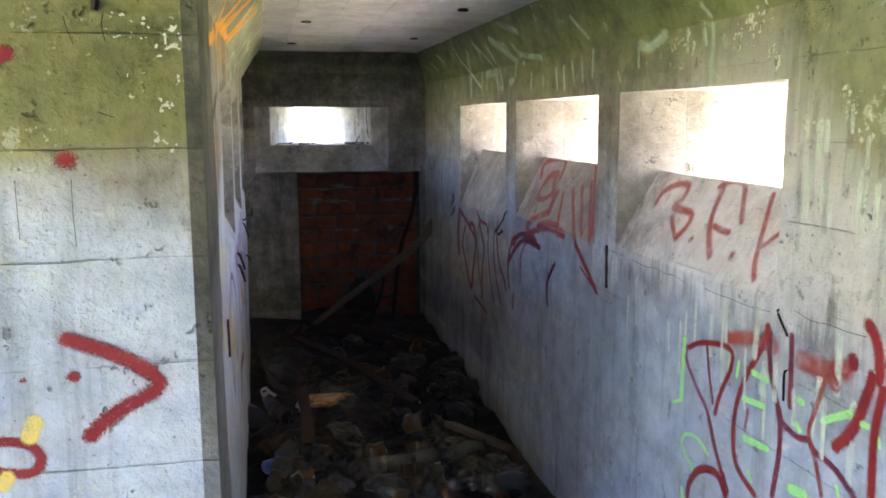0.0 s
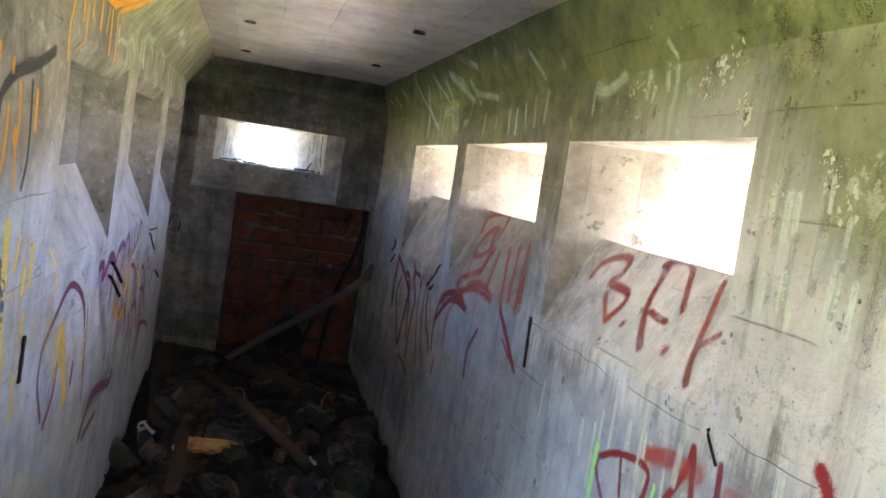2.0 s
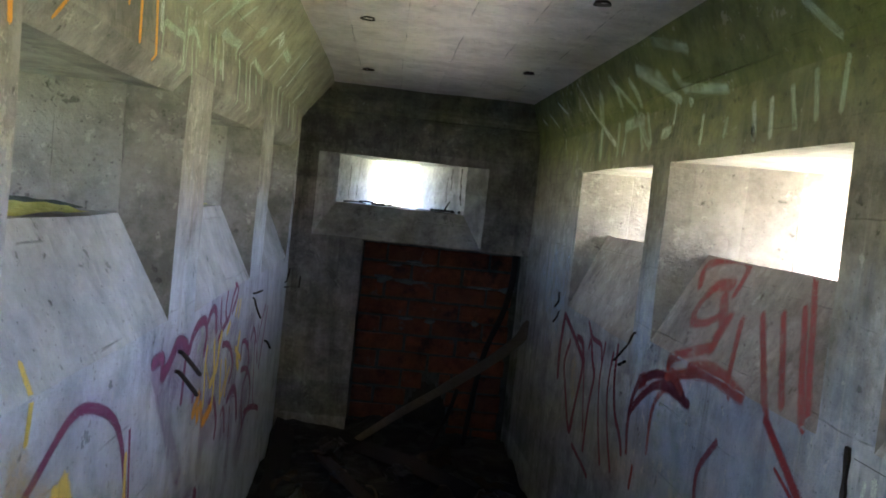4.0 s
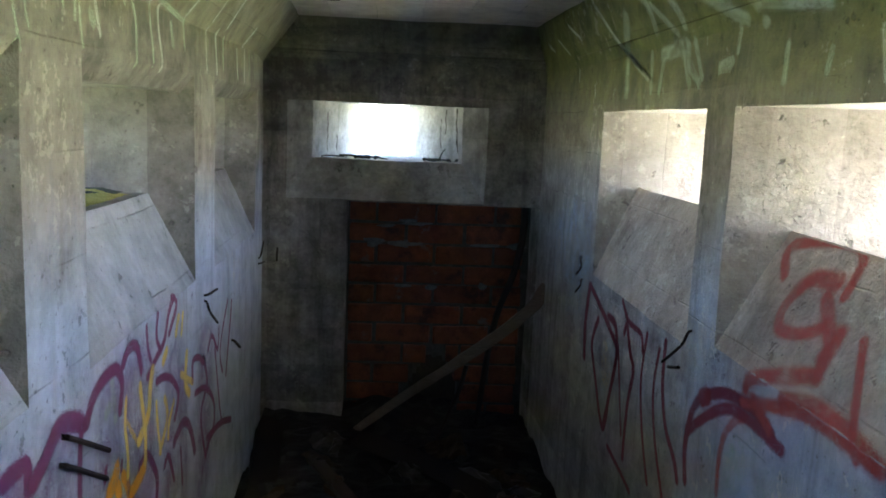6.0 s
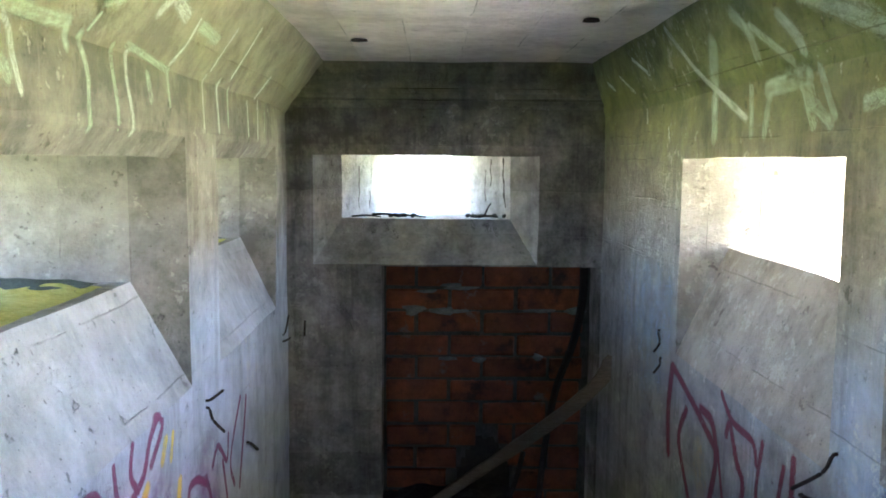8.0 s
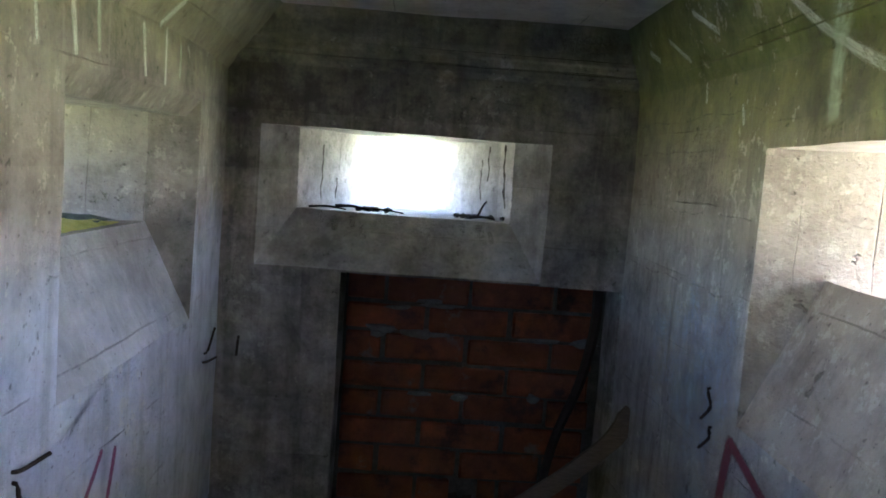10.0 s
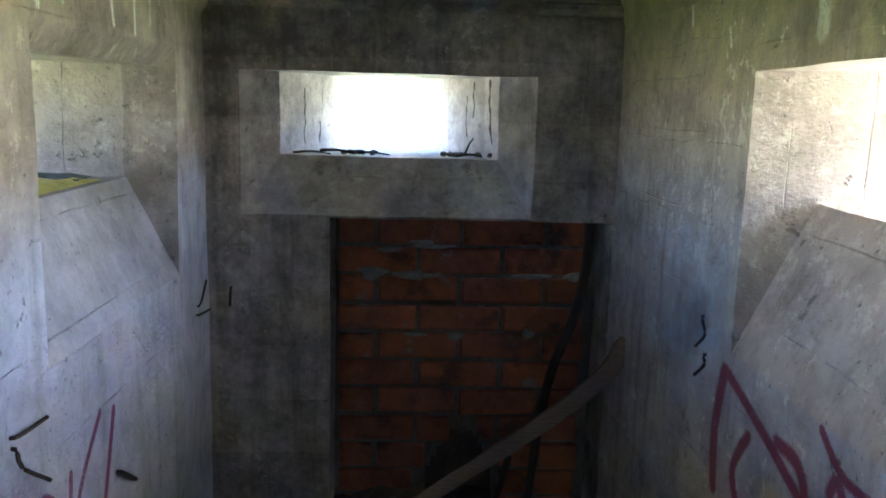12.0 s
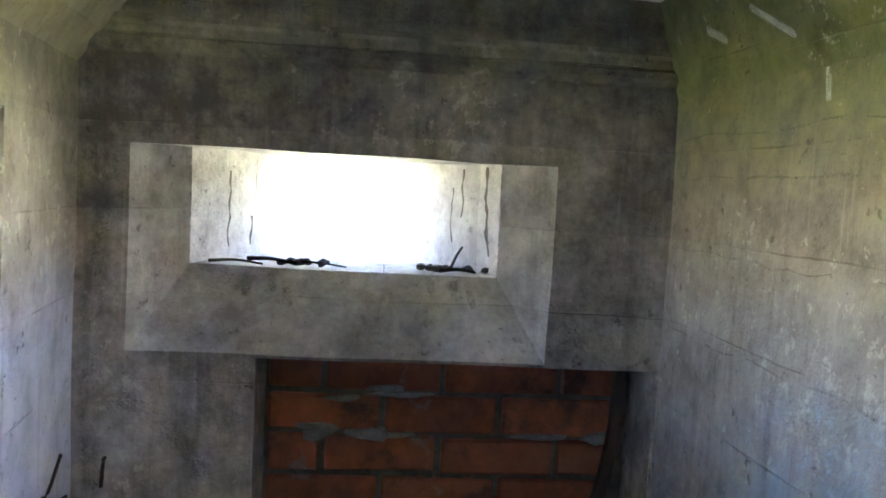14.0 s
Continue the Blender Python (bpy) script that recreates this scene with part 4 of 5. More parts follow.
strokes = [
    ("flake", 0.0611, [(1.797,1.773),(1.851,1.752),(1.908,1.726)]),
    ("flake", 0.0525, [(1.775,1.681),(1.754,1.638)]),
    ("flake", 0.0512, [(1.914,1.745),(1.913,1.689)]),
    ("flake", 0.048, [(1.622,1.517),(1.591,1.456)]),
    ("flake", 0.0455, [(1.508,1.565),(1.488,1.53)]),
    ("flake", 0.0551, [(1.445,1.559),(1.43,1.47)]),
    ("flake", 0.0475, [(2.28,1.733),(2.145,1.744)]),
]
spray("peel", "R", strokes)
strokes = [
    ("violet", 0.0374, [(3.186,0.975),(3.241,0.976),(3.275,0.968),(3.276,0.922)]),
    ("violet", 0.0424, [(3.287,0.927),(3.343,0.95),(3.404,0.985),(3.48,0.969),(3.52,0.942)]),
    ("violet", 0.0252, [(3.506,0.945),(3.496,0.894),(3.49,0.811)]),
    ("violet", 0.0329, [(3.527,0.94),(3.567,0.978),(3.631,0.997),(3.707,0.993),(3.742,0.966),(3.749,0.933),(3.728,0.89)]),
    ("violet", 0.0292, [(3.752,0.982),(3.792,1.008),(3.842,1.006),(3.872,0.978),(3.891,0.925)]),
    ("violet", 0.0185, [(3.94,1.026),(3.949,0.969),(3.971,0.928)]),
    ("violet", 0.019, [(4.036,1.037),(4.021,0.977),(4.057,0.93)]),
]
strokes += [
    ("violet", 0.0231, [(3.934,0.897),(4.007,0.924),(4.084,0.952),(4.126,1.016),(4.178,1.045),(4.197,1.014),(4.125,0.956)]),
    ("violet", 0.024, [(4.005,0.867),(4.081,0.857),(4.162,0.822),(4.22,0.763),(4.173,0.708)]),
    ("violet", 0.023, [(4.381,0.742),(4.382,0.802),(4.453,0.797),(4.528,0.757)]),
    ("violet", 0.0233, [(4.416,0.695),(4.547,0.668),(4.672,0.577),(4.672,0.489),(4.566,0.493)]),
    ("violet", 0.033, [(4.157,0.643),(4.217,0.659),(4.279,0.66),(4.344,0.617),(4.413,0.51)]),
    ("violet", 0.0202, [(4.545,0.444),(4.488,0.598),(4.567,0.68),(4.528,0.775)]),
    ("violet", 0.0191, [(4.588,0.776),(4.651,0.814),(4.739,0.742),(4.761,0.814)]),
]
strokes += [
    ("violet", 0.0194, [(4.834,0.633),(4.785,0.728),(4.906,0.868)]),
    ("violet", 0.0228, [(4.909,0.609),(4.984,0.84)]),
    ("violet", 0.0271, [(4.545,0.444),(4.65,0.478),(4.835,0.446),(4.992,0.397)]),
    ("violet", 0.0194, [(4.811,0.466),(4.739,0.623),(4.694,0.754)]),
    ("violet", 0.0207, [(4.059,0.622),(4.1,0.635),(4.154,0.54)]),
    ("violet", 0.0182, [(4.243,0.49),(4.23,0.596)]),
    ("violet", 0.0265, [(3.859,0.711),(3.926,0.71),(3.995,0.628),(3.993,0.566)]),
    ("violet", 0.0192, [(3.626,0.778),(3.633,0.811)]),
    ("violet", 0.0174, [(3.73,0.755),(3.737,0.778)]),
]
spray("garland", "L", strokes)
strokes = [
    ("pale", 0.0358, [(3.68,0.98),(3.695,0.939),(3.701,0.881)]),
    ("pale", 0.0327, [(3.634,0.919),(3.668,0.93)]),
    ("yellow", 0.0206, [(3.777,0.904),(3.764,0.844),(3.779,0.773),(3.777,0.721)]),
    ("yellow", 0.0249, [(3.879,0.902),(3.888,0.858),(3.907,0.781),(3.903,0.699)]),
    ("yellow", 0.0313, [(3.982,0.91),(3.956,0.869),(3.931,0.807),(3.851,0.769)]),
    ("yellow", 0.0298, [(4.069,0.897),(4.11,0.923)]),
    ("yellow", 0.0276, [(4.195,0.937),(4.225,0.984)]),
    ("yellow", 0.0211, [(4.271,0.981),(4.254,0.921)]),
    ("yellow", 0.0327, [(4.316,0.855),(4.298,0.77),(4.346,0.719)]),
    ("yellow", 0.0226, [(4.251,0.809),(4.381,0.742)]),
    ("yellow", 0.0237, [(4.079,0.805),(4.104,0.742),(4.022,0.676)]),
    ("yellow", 0.0196, [(4.003,0.817),(4.012,0.747),(4.035,0.671)]),
]
strokes += [
    ("orange", 0.0405, [(3.903,0.699),(3.869,0.686),(3.794,0.673)]),
    ("orange", 0.0482, [(3.64,0.738),(3.685,0.757),(3.704,0.78)]),
    ("orange", 0.0431, [(3.718,0.7),(3.702,0.736)]),
    ("orange", 0.0327, [(3.794,0.666),(3.767,0.713),(3.739,0.745)]),
    ("yellow", 0.0149, [(3.765,0.863),(3.821,0.802),(3.862,0.765)]),
    ("yellow", 0.0205, [(4.175,0.763),(4.117,0.722),(4.102,0.681)]),
]
spray("flames", "L", strokes)
strokes = [
    ("purple", 0.0476, [(5.032,0.946),(5.061,0.792),(5.043,0.647)]),
    ("purple", 0.0323, [(5.032,0.946),(4.876,0.897),(4.712,0.847),(4.619,0.797),(4.657,0.653),(4.716,0.496)]),
    ("purple", 0.0356, [(4.884,0.848),(4.945,0.737),(4.866,0.629),(4.716,0.496),(4.657,0.653),(4.619,0.797),(4.663,0.882),(4.765,0.889)]),
    ("purple", 0.0231, [(4.597,0.983),(4.511,0.931),(4.378,0.926),(4.349,0.876)]),
    ("purple", 0.0303, [(4.55,0.88),(4.525,0.917),(4.469,0.84),(4.423,0.794),(4.454,0.661),(4.46,0.491)]),
    ("purple", 0.0206, [(4.607,0.822),(4.551,0.689),(4.497,0.56)]),
    ("purple", 0.0233, [(4.321,0.941),(4.344,0.799),(4.301,0.639),(4.223,0.516)]),
]
strokes += [
    ("purple", 0.0223, [(4.204,0.927),(4.226,0.8),(4.19,0.664),(4.102,0.536)]),
    ("purple", 0.0293, [(4.161,0.966),(4.155,0.843),(4.113,0.732),(4.033,0.667),(3.998,0.622)]),
    ("purple", 0.023, [(4.642,0.457),(4.481,0.438),(4.37,0.417)]),
    ("ochre", 0.1209, [(4.775,0.774),(4.719,0.655)]),
]
spray("zigzag", "R", strokes)
strokes = [
    ("purple", 0.0347, [(3.946,0.646),(3.965,0.722),(3.95,0.796),(3.921,0.856),(3.871,0.902),(3.769,0.949),(3.686,0.963),(3.593,0.963),(3.517,0.939)]),
    ("red", 0.058, [(3.888,0.89),(3.836,0.918)]),
    ("faded", 0.0296, [(3.746,0.708),(3.75,0.798),(3.731,0.866),(3.69,0.912),(3.647,0.935)]),
    ("faded", 0.0391, [(3.64,1.227),(3.657,1.19),(3.65,1.157),(3.619,1.141),(3.541,1.155),(3.494,1.181)]),
    ("faded", 0.0504, [(3.645,1.22),(3.613,1.253),(3.517,1.266)]),
    ("faded", 0.0469, [(3.546,1.235),(3.501,1.201),(3.45,1.159),(3.448,1.122)]),
    ("faded", 0.0483, [(3.66,0.987),(3.651,1.018),(3.601,1.044),(3.51,1.074),(3.437,1.098)]),
]
strokes += [
    ("faded", 0.052, [(3.426,1.087),(3.435,1.12),(3.437,1.18),(3.437,1.192)]),
    ("faded", 0.0454, [(3.63,0.991),(3.579,0.968),(3.532,0.946)]),
    ("faded", 0.0448, [(3.51,1.026),(3.411,1.049),(3.326,1.051),(3.239,1.041),(3.158,1.029)]),
    ("greenhaze", 0.0981, [(3.663,0.865),(3.671,0.76)]),
    ("skyblue", 0.1046, [(3.96,1.095),(3.929,1.055)]),
]
spray("scrawl", "R", strokes)


def lime_streaks(side, y0, y1, clusters, seed):
    """Pale scraped runs and blots on the haunch and below its edge, in uneven clusters."""
    r = random.Random(seed)
    strokes = []
    for i in range(clusters):
        y, tilt = r.uniform(y0, y1), r.uniform(0.1, 1.3)
        for _ in range(r.randint(2, 6)):
            y += r.uniform(0.018, 0.06)
            if side == "L" and y > 5.4:
                continue
            kind = "white" if r.random() < 0.25 else "pale"
            w = r.choice((0.008, 0.012, 0.018, 0.03))
            if r.random() < 0.6:
                top = r.uniform(1.86, 1.97)
                n = r.uniform(0.03, top - ZH - 0.005)
                strokes.append((kind, w, [(y + tilt * n, top), (y + tilt * n * 0.4 + r.uniform(-0.01, 0.01), top - n * 0.55), (y, top - n)]))
            if r.random() < 0.5:
                top = r.uniform(1.70, ZH - 0.006)
                strokes.append((kind, w * r.uniform(0.7, 1.1), [(y, top), (y + r.uniform(-0.008, 0.008), top - 0.03), (y + r.uniform(-0.02, 0.02), max(1.62, top - r.uniform(0.05, 0.15)))]))
        if r.random() < 0.35:
            z = r.uniform(1.69, 1.76)
            strokes.append(("pale", r.uniform(0.02, 0.045), [(y - 0.1, z), (y - 0.04, z + r.uniform(-0.02, 0.02)), (y + 0.03, z + r.uniform(-0.03, 0.01))]))
        if r.random() < 0.4:
            z = r.uniform(1.84, 1.93)
            strokes.append(("pale", r.uniform(0.03, 0.06), [(y - 0.06, z), (y + 0.01, z - r.uniform(0.0, 0.05))]))
    ribbons("lime_streaks", side, strokes, "pale limewash runs on green concrete", "stain", kind="stuff")


lime_streaks("L", 2.9, 3.5, 4, 5)
strokes = [
    ("white", 0.019, [(3.58,1.795),(3.631,1.768),(3.643,1.727),(3.666,1.675)]),
    ("pale", 0.029, [(3.58,1.795),(3.684,1.789),(3.795,1.796)]),
    ("pale", 0.036, [(3.612,1.714),(3.635,1.692)]),
    ("pale", 0.026, [(3.791,1.798),(3.81,1.758)]),
    ("pale", 0.023, [(3.844,1.79),(3.885,1.732),(3.888,1.681),(3.892,1.631)]),
    ("pale", 0.022, [(3.984,1.789),(4.003,1.726),(4.017,1.677),(4.019,1.636)]),
    ("white", 0.021, [(4.062,1.789),(4.069,1.725),(4.089,1.668),(4.091,1.628)]),
    ("pale", 0.017, [(4.053,1.795),(4.3,1.779)]),
    ("pale", 0.038, [(4.186,1.757),(4.204,1.702)]),
    ("pale", 0.021, [(4.311,1.784),(4.326,1.703)]),
    ("white", 0.035, [(4.128,1.905),(4.094,1.862)]),
    ("white", 0.033, [(4.138,1.9),(4.255,1.879)]),
    ("white", 0.018, [(4.323,1.89),(4.329,1.838),(4.303,1.79)]),
    ("pale", 0.033, [(4.348,1.879),(4.515,1.871)]),
    ("white", 0.018, [(4.607,1.91),(4.597,1.81)]),
    ("white", 0.022, [(4.798,1.943),(4.799,1.883),(4.799,1.808)]),
    ("white", 0.014, [(4.585,1.788),(4.597,1.669)]),
    ("white", 0.022, [(4.712,1.791),(4.74,1.662)]),
    ("pale", 0.019, [(4.826,1.783),(4.839,1.68)]),
    ("white", 0.030, [(5.219,1.849),(5.164,1.779)]),
    ("white", 0.021, [(5.067,1.762),(5.085,1.658)]),
    ("white", 0.018, [(5.215,1.772),(5.21,1.651)]),
    ("pale", 0.019, [(5.323,1.757),(5.319,1.677)]),
    ("pale", 0.053, [(3.867,1.85),(3.921,1.866)]),
    ("pale", 0.014, [(3.864,1.796),(3.876,1.826)]),
]
ribbons("lime_streaks", "L", strokes, "pale limewash runs on green concrete", "stain", kind="stuff")
strokes = [
    ("white", 0.027, [(4.968,1.982),(4.903,1.917),(4.821,1.843),(4.705,1.771),(4.515,1.696)]),
    ("pale", 0.066, [(4.625,1.9),(4.698,1.826),(4.736,1.773),(4.734,1.648)]),
    ("pale", 0.049, [(4.466,1.941),(4.402,1.886),(4.399,1.821)]),
    ("pale", 0.031, [(4.387,1.9),(4.292,1.84),(4.231,1.799)]),
    ("pale", 0.048, [(4.235,1.9),(4.186,1.849),(4.174,1.811)]),
    ("pale", 0.061, [(4.134,1.925),(4.027,1.892),(3.944,1.865)]),
    ("pale", 0.047, [(3.944,1.884),(3.881,1.825)]),
    ("pale", 0.039, [(3.81,1.871),(3.77,1.83),(3.746,1.81)]),
    ("pale", 0.061, [(4.391,1.756),(4.286,1.763),(4.181,1.768)]),
    ("pale", 0.038, [(4.368,1.746),(4.383,1.698),(4.399,1.649)]),
    ("pale", 0.036, [(4.488,1.772),(4.48,1.711),(4.476,1.651)]),
    ("pale", 0.036, [(4.182,1.776),(4.156,1.715),(4.073,1.661)]),
    ("pale", 0.027, [(4.137,1.782),(4.088,1.711),(4.059,1.674)]),
    ("pale", 0.047, [(3.957,1.696),(3.878,1.703)]),
    ("pale", 0.027, [(3.848,1.784),(3.855,1.719)]),
    ("pale", 0.042, [(3.738,1.782),(3.718,1.773)]),
    ("white", 0.017, [(5.407,1.774),(5.399,1.725)]),
    ("white", 0.016, [(5.163,1.703),(5.147,1.658)]),
    ("white", 0.021, [(5.361,1.939),(5.252,1.881)]),
    ("white", 0.017, [(5.569,1.899),(5.47,1.84)]),
    ("white", 0.023, [(5.751,1.892),(5.692,1.864)]),
]
ribbons("lime_streaks", "R", strokes, "pale limewash runs on green concrete", "stain", kind="stuff")
strokes = [
    ("pale", 0.031, [(3.008,1.904),(2.904,1.811)]),
    ("pale", 0.040, [(3.917,1.976),(3.67,1.916)]),
    ("pale", 0.048, [(4.13,1.92),(3.896,1.822),(3.805,1.79)]),
    ("pale", 0.038, [(3.744,1.819),(3.48,1.784)]),
    ("pale", 0.039, [(4.227,1.78),(4.148,1.661)]),
    ("pale", 0.027, [(3.626,1.729),(3.628,1.646)]),
    ("pale", 0.026, [(3.461,1.705),(3.472,1.658)]),
    ("white", 0.030, [(3.303,1.727),(3.277,1.637)]),
    ("white", 0.029, [(3.203,1.728),(3.19,1.634)]),
    ("pale", 0.027, [(3.107,1.743),(3.072,1.645)]),
    ("pale", 0.027, [(3.011,1.764),(2.989,1.655)]),
    ("pale", 0.026, [(2.892,1.773),(2.897,1.665)]),
    ("pale", 0.047, [(2.509,1.757),(2.435,1.74),(2.317,1.774)]),
    ("pale", 0.022, [(2.518,1.747),(2.51,1.681)]),
    ("pale", 0.026, [(2.187,1.773),(2.182,1.708)]),
    ("pale", 0.022, [(2.084,1.828),(2.047,1.791)]),
    ("pale", 0.027, [(2.051,1.775),(2.039,1.714),(2.049,1.654),(1.997,1.618)]),
    ("pale", 0.029, [(2.094,1.763),(2.077,1.717)]),
    ("pale", 0.030, [(1.992,1.734),(1.973,1.708)]),
    ("pale", 0.022, [(2.144,1.732),(2.154,1.697)]),
    ("pale", 0.019, [(2.671,1.679),(2.648,1.642)]),
    ("pale", 0.029, [(2.733,1.852),(2.72,1.828)]),
    ("flake", 0.032, [(1.87,1.767),(1.802,1.765)]),
    ("flake", 0.033, [(1.913,1.733),(1.911,1.694)]),
    ("flake", 0.032, [(1.861,1.72),(1.845,1.696)]),
    ("flake", 0.025, [(1.788,1.69),(1.758,1.645)]),
]
ribbons("lime_streaks", "R", strokes, "pale limewash runs on green concrete", "stain", kind="stuff")



def mould_and_runs():
    """Black mould above the entrance end of the east wall, dirty and pale runs below it, ragged board joints."""
    r = random.Random(17)
    strokes = []
    for _ in range(44):
        y, z = r.uniform(1.15, 1.72), r.uniform(1.72, 1.96)
        strokes.append(("mould", r.uniform(0.015, 0.045), [(y, z), (y + r.uniform(-0.03, 0.03), z - r.uniform(0.01, 0.04))]))
    for k in range(8):
        y, z = 1.28 + 0.05 * k + r.uniform(-0.012, 0.012), r.uniform(1.42, 1.62)
        strokes.append(("grime", r.uniform(0.018, 0.035), [(y, z), (y + r.uniform(-0.006, 0.006), z - 0.1), (y, z - r.uniform(0.14, 0.26))]))
    for _ in range(10):
        y, z = r.uniform(1.35, 1.66), r.uniform(1.34, 1.55)
        strokes.append(("white", r.uniform(0.012, 0.03), [(y, z), (y + r.uniform(-0.008, 0.008), z - r.uniform(0.05, 0.13))]))
    ribbons("mould_and_runs", "R", strokes, "black mould and dirty runs on concrete", "stain", kind="stuff")
    joints = []
    for y0, y1, z in ((2.70, 1.72, 1.03), (1.62, 0.95, 1.05), (5.95, 5.05, 1.44), (5.95, 5.10, 1.25), (5.95, 5.05, 1.60), (5.95, 5.05, 1.69)):
        n = int((y0 - y1) / 0.06)
        ys = [y0 + (y1 - y0) * i / n for i in range(n + 1)]
        line = [(y, z + r.uniform(-0.006, 0.006)) for y in ys]
        k = 0
        while k < len(line) - 3:
            m = r.randint(3, 7)
            joints.append(("soot" if y1 > 5 else "dark", r.choice((0.003, 0.0045, 0.006)) if y1 > 5 else r.choice((0.0011, 0.0016, 0.0026)), line[k:k + m]))
            k += m - 1 + r.choice((0, 1, 1, 2))
    ribbons("wall_cracks", "R", [j for j in joints if len(j[2]) > 1], "dark ragged joints and hairline cracks in the concrete", "crack", kind="stuff")


mould_and_runs()


def cheek_crack(d, z0, z1, width, seed, east=True):
    """A ragged upright crack in a cheek of the end slit, at depth d."""
    r = random.Random(seed)
    (k0, a0, b0, _, _), (k1, a1, b1, _, _) = END_SLIT[1:]
    t = (d - k0) / (k1 - k0)
    x = b0 + (b1 - b0) * t - 0.0025 if east else a0 + (a1 - a0) * t + 0.0025
    slope = ((b1 - b0) if east else (a1 - a0)) / (k1 - k0)
    verts, faces = [], []
    n = max(4, int((z1 - z0) / 0.015))
    c = 0.0
    for i in range(n + 1):
        c += r.uniform(-0.006, 0.006)
        w = width * r.uniform(0.3, 1.0)
        for e in (c - w, c + w):
            verts.append(tuple(worn((x + slope * e, YE + d + e, z0 + (z1 - z0) * i / n))))
    for i in range(n):
        faces.append((2 * i, 2 * i + 1, 2 * i + 3, 2 * i + 2))
    tagged(mesh_object("cheek_crack", verts, faces, M_HOLE), "dark ragged crack in the cheek of the slit", "crack", kind="stuff")


for d, z0, z1, w, east in ((0.15, 1.38, 1.605, 0.010, True), (0.30, 1.47, 1.60, 0.006, True), (0.34, 1.40, 1.55, 0.005, True), (0.30, 1.36, 1.56, 0.006, False), (0.42, 1.36, 1.44, 0.010, False)):
    cheek_crack(d, z0, z1, w, int(d * 100), east)
# strokes along its top and sides paint shade together with mottled soot
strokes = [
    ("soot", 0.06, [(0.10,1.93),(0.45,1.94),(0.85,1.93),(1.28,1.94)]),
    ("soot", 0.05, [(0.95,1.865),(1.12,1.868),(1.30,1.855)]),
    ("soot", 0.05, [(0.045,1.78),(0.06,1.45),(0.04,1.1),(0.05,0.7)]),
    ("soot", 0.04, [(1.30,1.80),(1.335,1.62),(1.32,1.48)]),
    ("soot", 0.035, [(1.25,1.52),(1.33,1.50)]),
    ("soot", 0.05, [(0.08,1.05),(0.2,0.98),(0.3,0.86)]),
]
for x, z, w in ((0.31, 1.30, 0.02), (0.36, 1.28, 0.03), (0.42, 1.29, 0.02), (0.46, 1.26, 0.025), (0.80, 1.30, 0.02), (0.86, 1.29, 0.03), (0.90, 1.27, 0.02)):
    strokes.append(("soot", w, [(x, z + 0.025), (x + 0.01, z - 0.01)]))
ribbons("soot_and_shade", "E", strokes, "dark sooty damp stains and painted shade on the end wall", "stain", kind="stuff")


def wall_runs():
    """Pale runs and sky-blue sprayed patches low on the east wall, bare patches on the piers."""
    r = random.Random(11)
    strokes = []
    for _ in range(26):
        y, z = r.uniform(1.4, 2.7), r.uniform(0.86, 1.04)
        strokes.append(("white", r.uniform(0.012, 0.03), [(y, z), (y + r.uniform(-0.01, 0.01), z - r.uniform(0.06, 0.18))]))
    for _ in range(16):
        y, z = r.uniform(1.9, 3.0), r.uniform(0.55, 0.85)
        strokes.append(("skyblue", r.uniform(0.05, 0.12), [(y, z), (y + r.uniform(-0.06, 0.06), z - r.uniform(0.08, 0.2))]))
    for y, z in ((5.10, 1.20), (5.16, 1.12), (5.22, 1.22), (5.28, 1.16), (5.34, 1.24), (5.40, 1.14), (5.48, 1.20), (5.58, 1.12), (5.20, 1.02), (5.32, 1.0)):
        strokes.append(("skyblue", 0.13, [(y, z), (y + 0.01, z - 0.22)]))
    strokes += [("skyblue", 0.14, [(3.94, 1.0), (3.92, 0.86)]), ("white", 0.035, [(1.60, 1.40), (1.61, 1.28)]), ("white", 0.025, [(1.38, 1.38), (1.38, 1.29)])]
    ribbons("wall_runs", "R", strokes, "white and sky-blue paint runs on concrete", "stain", kind="stuff")


wall_runs()


# ---- iron stubs in the walls ----
M_IRON = simple("rusty_iron", (0.012, 0.010, 0.009), (0.05, 0.030, 0.020), 40, 0.75, 0.4)


def tube(bm, pts, radius, sides=6, taper=1.0):
    """A round bar along the points."""
    pts = [Vector(p) for p in pts]
    rings = []
    for i, p in enumerate(pts):
        t = (pts[min(i + 1, len(pts) - 1)] - pts[max(i - 1, 0)]).normalized()
        a = t.orthogonal().normalized()
        b = t.cross(a)
        rad = radius * (1 + (taper - 1) * i / max(1, len(pts) - 1))
        rings.append([bm.verts.new(p + (a * math.cos(k * math.tau / sides) + b * math.sin(k * math.tau / sides)) * rad) for k in range(sides)])
    for r, s in zip(rings, rings[1:]):
        for k in range(sides):
            bm.faces.new((r[k], r[(k + 1) % sides], s[(k + 1) % sides], s[k]))
    bm.faces.new(rings[0][::-1])
    bm.faces.new(rings[-1])


def stub(side, pts, radius=0.005, out=0.03, label="rusty bent wire stub sticking out of the concrete wall"):
    """A wire that comes out of the wall at the first point and runs along it."""
    inward = {"R": Vector((-1, 0, 0)), "L": Vector((1, 0, 0)), "F": Vector((0, -1, 0)), "E": Vector((0, -1, 0))}[side]
    line = [on_wall(side, *pts[0], -0.02)]
    for i, p in enumerate(pts):
        line.append(on_wall(side, *p, 0.004) + inward * out * (i + 0.25) / len(pts))
    bm = bmesh.new()
    tube(bm, curve_points(line, 0.015), radius)
    tagged(part("wire_stub", bm, M_IRON), label, "wire", "iron stubs in the walls")


